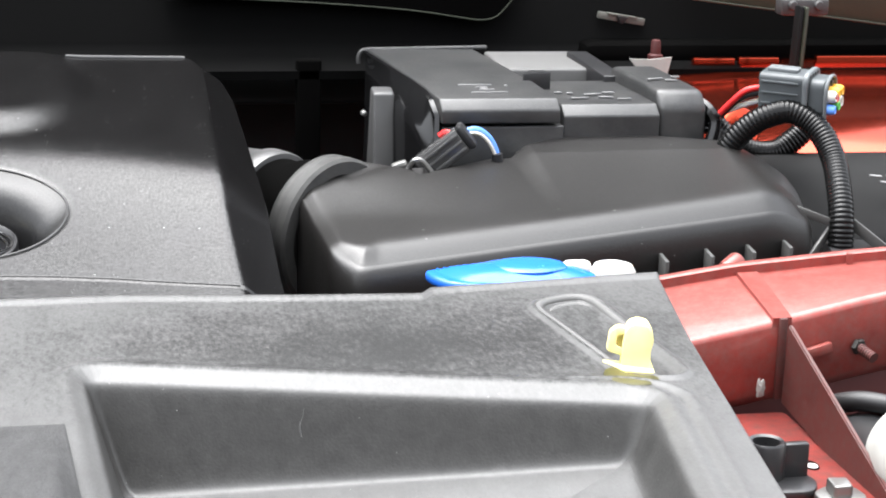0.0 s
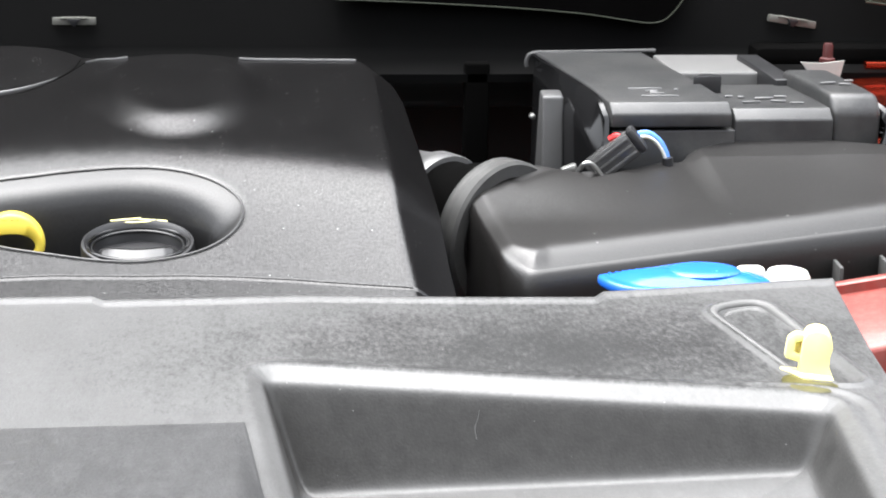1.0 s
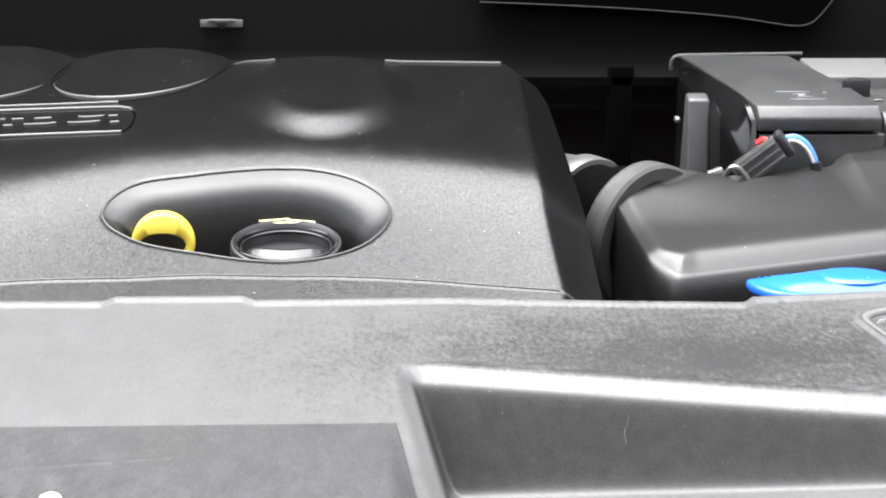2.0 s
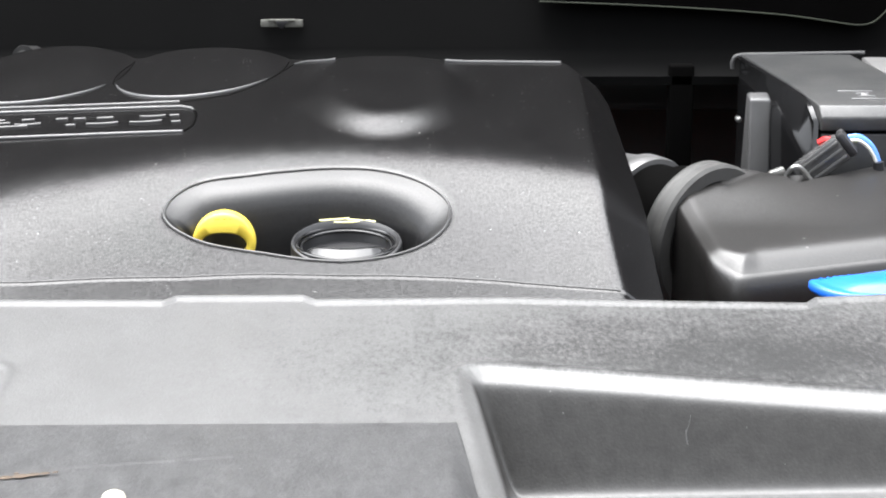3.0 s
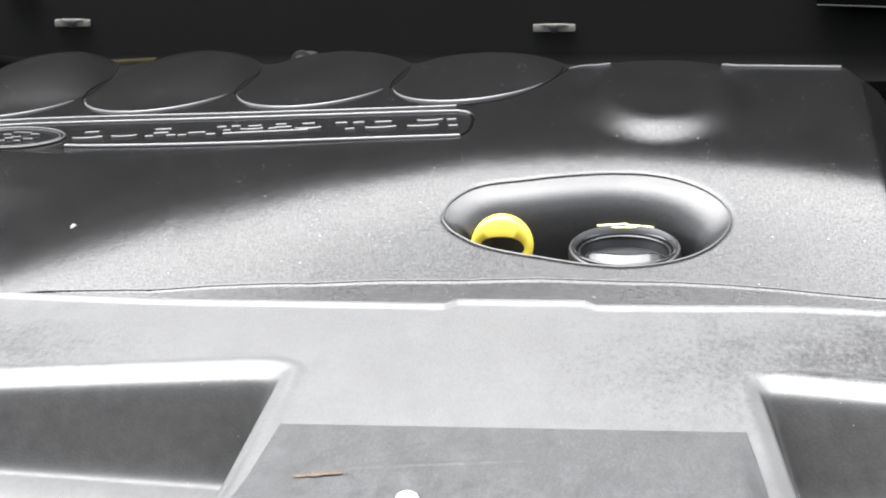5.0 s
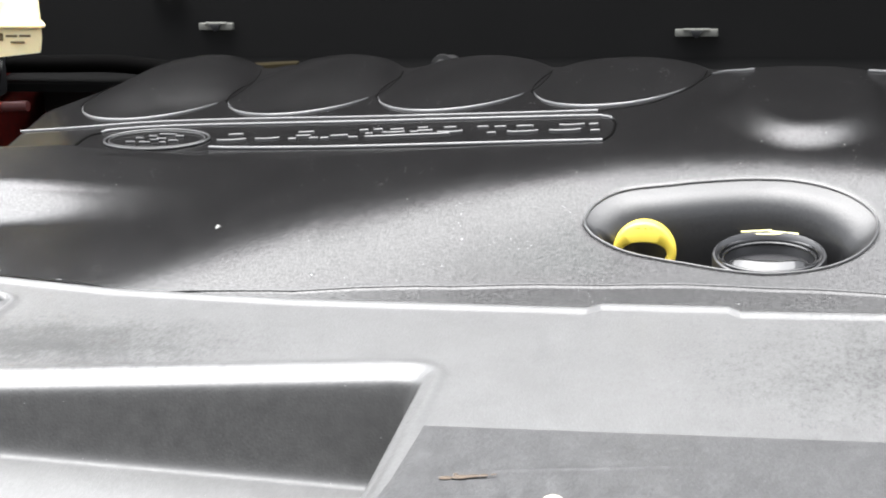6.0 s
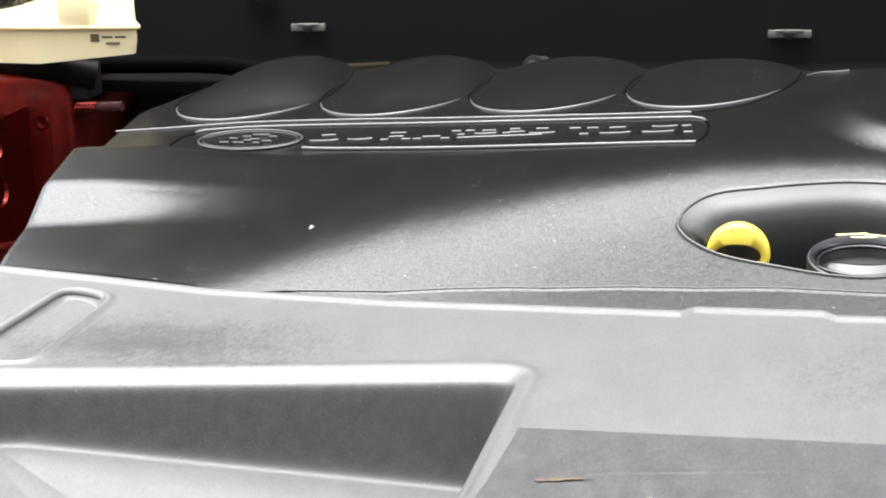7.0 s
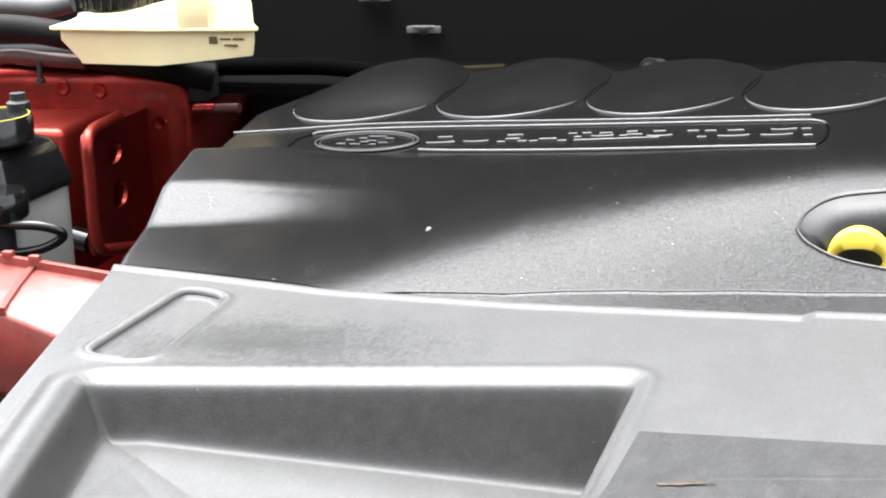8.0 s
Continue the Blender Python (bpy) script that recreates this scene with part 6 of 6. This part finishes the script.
def headlamp():
    t = thing("headlamp_housing", (0.50, 0.74, 0.80), "black headlamp housing with white label beside the gusset", "headlamp")
    bm = bmesh.new()
    box(bm, (0.535, 0.735, 0.865), (0.18, 0.11, 0.085), 0.02, seg=4)
    part("housing", bm, M_BLACK, t)
    bm = bmesh.new()
    lathe(bm, [(0.0, 0.012), (0.018, 0.010), (0.026, 0.005), (0.0285, 0.0), (0.0285, -0.02), (0, -0.02)], Matrix.Translation((0.4655, 0.700, 0.912)) @ pose(0, 0, 0, 62, 0, -12), 36)
    lab = part("round_cover", bm, M_PAPER, t, "white round cover with printed label")
    bm = bmesh.new()
    for k in range(4):
        box(bm, (0.4435 + 0.0008 * k, 0.6905 - 0.0022 * k, 0.922 - 0.0045 * k), (0.006, 0.001, 0.0016), 0.0003, pose(0, 0, 0, -28, 0, -30), seg=1)
    part("printed_bars", bm, M_MARK, lab)
    bm = bmesh.new()
    box(bm, (0.455, 0.775, 0.885), (0.02, 0.03, 0.008), 0.002, pose(0, 0, 0, 0, 0, -25))
    part("bracket", bm, M_DARKR, t)
    bm = bmesh.new()
    tube(bm, smooth_line([(0.452, 0.79, 0.905), (0.462, 0.775, 0.912), (0.475, 0.765, 0.912), (0.49, 0.77, 0.905)], 6), 0.005, 10)
    part("cable", bm, M_RUBBER, t)


headlamp()

t = thing("bracket_fastener", (0.4215, 0.700, 0.8945), "worn bare metal fastener on the red plate", "fastener")
bm = bmesh.new()
prism(bm, rounded([(0.408, 0.690), (0.420, 0.688), (0.431, 0.694), (0.430, 0.706), (0.417, 0.709), (0.409, 0.703)], 0.003, 3), 0.8946, 0.8985, 0.001)
part("washer", bm, M_METAL, t)
bm = bmesh.new()
prism(bm, rounded([(0.414, 0.692), (0.423, 0.693), (0.424, 0.703), (0.415, 0.704)], 0.0015, 3), 0.8985, 0.9045, 0.001)
part("nut", bm, M_METAL, t)


# ---- the other end: rail, wing, bracket ----
def rail_left():
    t = thing("front_rail", (-0.48, 0.90, 0.63), "red painted steel front rail with lip, shining in the light", "body rail")
    xs = np.linspace(-0.64, -0.385, 22)
    ly = lambda x: 0.912 - 0.30 * (x + 0.425)
    lz = lambda x: 0.9425 - 0.02 * (x + 0.425) * 1.0
    ey = lambda x: 0.857 - 0.10 * (x + 0.43)
    ez = lambda x: float(np.interp(x, [-0.64, -0.469, -0.434, -0.385], [0.955, 0.934, 0.9235, 0.910]))
    bm = bmesh.new()
    loft(bm, [[(x, ey(x) + 0.004, ez(x) - 0.05), (x, ey(x), ez(x) - 0.045), (x, ey(x), ez(x) - 0.004), (x, ey(x) + 0.0015, ez(x) - 0.001), (x, ey(x) + 0.005, ez(x)), (x, ly(x) - 0.006, lz(x) - 0.006), (x, ly(x), lz(x) - 0.005),
               (x, ly(x), lz(x) - 0.05), (x, ey(x) + 0.03, ez(x) - 0.06)] for x in xs])
    part("rail_body", bm, M_RED, t, smooth=50)
    bm = bmesh.new()
    loft(bm, [[(x, ly(x) - 0.001, lz(x) - 0.009), (x, ly(x) - 0.001, lz(x) - 0.0005), (x, ly(x) + 0.001, lz(x)), (x, ly(x) + 0.004, lz(x) - 0.0005), (x, ly(x) + 0.004, lz(x) - 0.009)] for x in xs])
    part("upright_lip", bm, M_RED, t, smooth=50)
    bm = bmesh.new()
    rows = []
    for k in np.linspace(0, 1, 6):
        x = -0.487 + 0.017 * k
        y = (ly(x) - 0.002) * (1 - k) + ey(x) * k
        z = (lz(x) - 0.005) * (1 - k) + ez(x) * k
        rows.append([(x, y, z - 0.003), (x, y, z + 0.0014), (x + 0.004, y, z + 0.0014), (x + 0.004, y, z - 0.003)])
    loft(bm, rows)
    part("seam_rib", bm, M_RED, t)
    for x in (-0.483, -0.503):
        bm = bmesh.new()
        box(bm, (x, ly(x), lz(x) + 0.0008), (0.007, 0.005, 0.0045), 0.0012)
        part("lip_nib", bm, M_RED, t)
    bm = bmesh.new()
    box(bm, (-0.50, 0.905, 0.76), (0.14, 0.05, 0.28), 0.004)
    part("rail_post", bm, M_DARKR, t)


rail_left()


def holed_plate(outline, holes, x, thick):
    """A plate in the y-z plane at x, with round-ended holes through it."""
    bm = bmesh.new()
    es = []
    for loop in (outline, *holes):
        vs = [bm.verts.new((x, y, z)) for y, z in loop]
        es += [bm.edges.new((a, b)) for a, b in zip(vs, vs[1:] + vs[:1])]
    bmesh.ops.triangle_fill(bm, use_beauty=True, edges=es)
    r = bmesh.ops.extrude_face_region(bm, geom=bm.faces[:])
    bmesh.ops.translate(bm, vec=(thick, 0, 0), verts=[v for v in r["geom"] if isinstance(v, bmesh.types.BMVert)])
    return bm


def oval(cy, cz, ry, rz, n=20):
    return [(cy + ry * math.cos(2 * math.pi * k / n), cz + rz * math.sin(2 * math.pi * k / n)) for k in range(n)]


def wing_left():
    t = thing("inner_wing", (-0.66, 1.32, 0.62), "red painted inner wing, darkened in colour as in shade, with pierced bracket and studs", "inner wing")
    bm = bmesh.new()
    box(bm, (-0.72, 1.38, 0.805), (0.385, 0.25, 0.40), 0.016, seg=4)
    part("wing_body", bm, M_SHADED_RED, t, smooth=50)
    # black strip added to darken the wing's top where shade lies
    bm = bmesh.new()
    tube(bm, smooth_line([(-0.72, 1.268, 1.010), (-0.66, 1.262, 1.012), (-0.60, 1.255, 1.010), (-0.545, 1.252, 1.003), (-0.51, 1.268, 0.994)], 6), lambda i: 0.006 + 0.0002 * i, 14)
    part("shade_strip", bm, M_BLACKS, t, "added black strip for the shade along the top")
    bm = bmesh.new()
    box(bm, (-0.645, 1.225, 0.915), (0.115, 0.10, 0.112), 0.006, seg=3)
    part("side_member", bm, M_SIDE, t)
    bm = holed_plate(rounded([(1.150, 0.886), (1.262, 0.862), (1.262, 0.973), (1.150, 0.973)], 0.010, 4), [oval(1.196, 0.9515, 0.012, 0.0085), oval(1.200, 0.9205, 0.012, 0.0105)], -0.5620, 0.003)
    br = part("pierced_bracket", bm, M_SHADED_RED, t, "red bracket pierced by two holes")
    bm = bmesh.new()
    tube(bm, smooth_line([(-0.5600, 1.21, 0.9745), (-0.5585, 1.165, 0.9735), (-0.556, 1.150, 0.966), (-0.5555, 1.149, 0.945), (-0.5555, 1.149, 0.91), (-0.555, 1.152, 0.893), (-0.556, 1.17, 0.886), (-0.560, 1.22, 0.876)], 6), 0.0042, 12)
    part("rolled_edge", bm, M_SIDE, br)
    for x, y, z in ((-0.626, 1.254, 0.987), (-0.596, 1.254, 0.985), (-0.549, 1.2545, 0.961), (-0.536, 1.258, 0.915)):
        bm = bmesh.new()
        lathe(bm, [(0, -0.0004), (0.0030, -0.0003), (0.0042, 0.0004), (0.0052, 0.0003), (0.0060, -0.0006)], Matrix.Translation((x, y, z)) @ pose(0, 0, 0, 90, 0, 0), 20)
        part("spot_weld", bm, M_SHADED_RED, t)
    bm = bmesh.new()
    tube(bm, [(-0.517 + 0.0011 * k, 1.2484 - 0.0002 * k, 0.9733 + 0.00007 * k) for k in range(17)], lambda i: 0.0042 - 0.0006 * (i % 2), 14)
    part("threaded_stud", bm, M_SHADED_RED, t)
    bm = bmesh.new()
    tube(bm, [(-0.4995, 1.2452, 0.9745), (-0.480, 1.243, 0.9757)], 0.0036, 12)
    part("stud_end", bm, M_DARKR, t)
    bm = bmesh.new()
    tube(bm, smooth_line([(-0.70, 1.24, 1.006), (-0.66, 1.238, 1.0135), (-0.63, 1.24, 1.011), (-0.60, 1.245, 1.008)], 6), 0.0055, 12)
    part("seam_flange", bm, M_GRIME, t)
    bm = bmesh.new()
    lathe(bm, [(0, 0.012), (0.002, 0.012), (0.002, 0.0), (0.0035, -0.001), (0.0035, -0.004), (0, -0.004)], Matrix.Translation((-0.633, 1.235, 0.998)), 10)
    part("stud", bm, M_DIRTY, t)
    bm = bmesh.new()
    tube(bm, [(-0.61, 1.175, 0.8985), (-0.572, 1.172, 0.8905)], 0.0085, 14)
    part("rubber_sleeve", bm, M_BLACKG, t)


wing_left()


def reservoir():
    t = thing("brake_fluid_reservoir", (-0.53, 1.245, 1.0), "yellowed translucent brake fluid reservoir with ribbed black cap", "fluid reservoir")
    low0 = rounded([(-0.588, 1.210), (-0.5215, 1.200), (-0.4495, 1.203), (-0.476, 1.250), (-0.588, 1.250)], 0.005, 4)
    low1 = rounded([(-0.601, 1.208), (-0.5215, 1.198), (-0.4475, 1.201), (-0.476, 1.255), (-0.601, 1.255)], 0.005, 4)
    foot = lambda x: 1.0137 + 0.0070 * max(0.0, (x + 0.5215) / 0.072)
    bm = bmesh.new()
    loft(bm, [[(x * 0.99 - 0.0052, y * 0.99 + 0.0121, foot(x) - 0.0008) for x, y in low0], [(x, y, foot(x) + 0.0012) for x, y in low0], [(x, y, 1.0300) for x, y in low1], [(x, y, 1.0378) for x, y in low1]])
    part("lower_tank", bm, M_CREAM, t)
    bm = bmesh.new()
    prism(bm, rounded([(-0.607, 1.203), (-0.5215, 1.193), (-0.4425, 1.196), (-0.476, 1.26), (-0.607, 1.26)], 0.005, 4), 1.0378, 1.0402, 0.0008)
    part("seam_flange", bm, M_CREAM, t)
    up0 = rounded([(-0.601, 1.208), (-0.5215, 1.198), (-0.4475, 1.201), (-0.476, 1.255), (-0.601, 1.255)], 0.005, 4)
    up1 = rounded([(-0.590, 1.214), (-0.5215, 1.205), (-0.4490, 1.204), (-0.478, 1.25), (-0.590, 1.25)], 0.005, 4)
    rise = lambda x: 0.0105 * float(sstep(-0.488, -0.480, x))
    bm = bmesh.new()
    loft(bm, [[(x, y, 1.0402) for x, y in up0], [(x, y, 1.0455 + rise(x)) for x, y in up1], [(x * 0.985 - 0.0078, y * 0.985 + 0.0184, 1.0478 + rise(x)) for x, y in up1]])
    part("upper_tank", bm, M_CREAM, t)
    bm = bmesh.new()
    box(bm, (-0.4910, 1.204, 1.0525), (0.0245, 0.018, 0.025), 0.0018)
    part("level_neck", bm, M_CREAM, t, "whitish moulded neck")
    bm = bmesh.new()
    n, prof = 48, [(0.026, 1.044), (0.0296, 1.0465), (0.0302, 1.049), (0.0302, 1.070), (0.0285, 1.074), (0.0, 1.075)]
    lathe(bm, [(r, h) for r, h in prof], Matrix.Translation((-0.566, 1.245, 0)), n)
    cap = part("cap", bm, M_BLACKG, t, "black screw cap with ribs")
    for k in range(26):
        a = 2 * math.pi * k / 26
        bm = bmesh.new()
        box(bm, (-0.566 + 0.0306 * math.cos(a), 1.245 + 0.0306 * math.sin(a), 1.0600), (0.0018, 0.0028, 0.019), 0.0006, pose(0, 0, 0, 0, 0, math.degrees(a)), seg=1)
        part("cap_rib", bm, M_BLACKG, cap)
    bm = bmesh.new()
    for dx, dz, w, h in ((-0.4785, 1.0312, 0.006, 0.0052), (-0.4695, 1.0318, 0.008, 0.0014), (-0.4600, 1.0318, 0.008, 0.0014), (-0.4655, 1.0275, 0.010, 0.0014)):
        box(bm, (dx, 1.1994 + 0.0405 * (dx + 0.4785), dz), (w, 0.0008, h), 0.0002, seg=1)
    part("printed_bars", bm, M_INK, t, "small brown printed marks")
    bm = bmesh.new()
    box(bm, (-0.54, 1.28, 1.0), (0.05, 0.03, 0.05), 0.004)
    part("mount", bm, M_RUBBER, t)


reservoir()


def side_bottle():
    t = thing("coolant_bottle", (-0.55, 1.03, 0.84), "black-shouldered fluid bottle with pale translucent base", "fluid bottle")
    bm = bmesh.new()
    prism(bm, rounded([(-0.60, 0.99), (-0.505, 0.99), (-0.500, 1.07), (-0.60, 1.07)], 0.012, 5), 0.84, 0.9665, 0.003)
    part("translucent_base", bm, M_MILK, t, "pale translucent base")
    bm = bmesh.new()
    sh = rounded([(-0.606, 0.984), (-0.503, 0.984), (-0.499, 1.076), (-0.606, 1.076)], 0.014, 5)
    c = Vector((-0.552, 1.03))
    loft(bm, [[(c.x + (x - c.x) * k, c.y + (y - c.y) * k, h) for x, y in sh] for k, h in ((0.97, 0.9625), (1.0, 0.9645), (1.0, 0.9685), (0.95, 0.976), (0.90, 0.987), (0.82, 0.994), (0.62, 0.9985), (0.40, 1.0))])
    part("black_shoulder", bm, M_BLACKG, t, smooth=60)
    bm = bmesh.new()
    lathe(bm, [(0.030, 0.0), (0.0318, 0.002), (0.0318, 0.015), (0.030, 0.0172), (0.0, 0.0178)], Matrix.Translation((-0.534, 1.02, 0.9985)), 40)
    cap = part("cap", bm, M_BLACKG, t, "black screw cap with yellow ring")
    bm = bmesh.new()
    tube(bm, [(-0.534 + 0.030 * math.cos(a), 1.02 + 0.030 * math.sin(a), 1.0160) for a in np.linspace(0, 2 * math.pi, 41)[:-1]], 0.0003, 6, closed=True)
    part("yellow_ring", bm, M_YELLOW, cap, "thin yellow ring")
    bm = bmesh.new()
    lathe(bm, [(0, 0.0), (0.006, 0.0), (0.0075, 0.003), (0.0075, 0.010), (0.005, 0.0115), (0.005, 0.016), (0, 0.0165)], Matrix.Translation((-0.521, 1.045, 1.010)), 18)
    part("bleed_nipple", bm, M_RUBBER, t)
    bm = bmesh.new()
    lathe(bm, [(0, 0.0), (0.022, 0.0), (0.0235, 0.002), (0.0235, 0.014), (0.0215, 0.0165), (0.0, 0.017)], Matrix.Translation((-0.508, 0.975, 0.962)), 32)
    part("small_cap", bm, M_BLACKG, t)
    bm = bmesh.new()
    lathe(bm, [(0.014, 0.0), (0.014, 0.02), (0, 0.02)], Matrix.Translation((-0.508, 0.975, 0.942)), 24)
    part("small_neck", bm, M_BLACK, t)
    bm = bmesh.new()
    tube(bm, smooth_line([(-0.525, 0.968, 0.9615), (-0.490, 0.965, 0.9610), (-0.470, 0.967, 0.9600), (-0.4605, 0.972, 0.9555), (-0.463, 0.974, 0.9500), (-0.478, 0.970, 0.9440), (-0.508, 0.968, 0.941)], 8), 0.0030, 12)
    part("loop_handle", bm, M_BLACKG, t)
    for o in t.children_recursive:
        if o.parent == t:
            o.location = (-0.027, 0.0, -0.006)


side_bottle()

t = thing("metal_pipe", (-0.66, 1.29, 1.0), "dirty grey hose and pipe above the red wing", "pipe")
bm = bmesh.new()
tube(bm, smooth_line([(-0.74, 1.29, 1.043), (-0.69, 1.288, 1.0445), (-0.65, 1.286, 1.0430), (-0.63, 1.29, 1.047)], 6), 0.0075, 14)
part("pipe", bm, M_CLIPD, t)
bm = bmesh.new()
tube(bm, smooth_line([(-0.70, 1.235, 1.036), (-0.645, 1.232, 1.035), (-0.60, 1.234, 1.028), (-0.55, 1.26, 1.012)], 6), 0.010, 14)
part("lower_hose", bm, M_BLACKS, t)
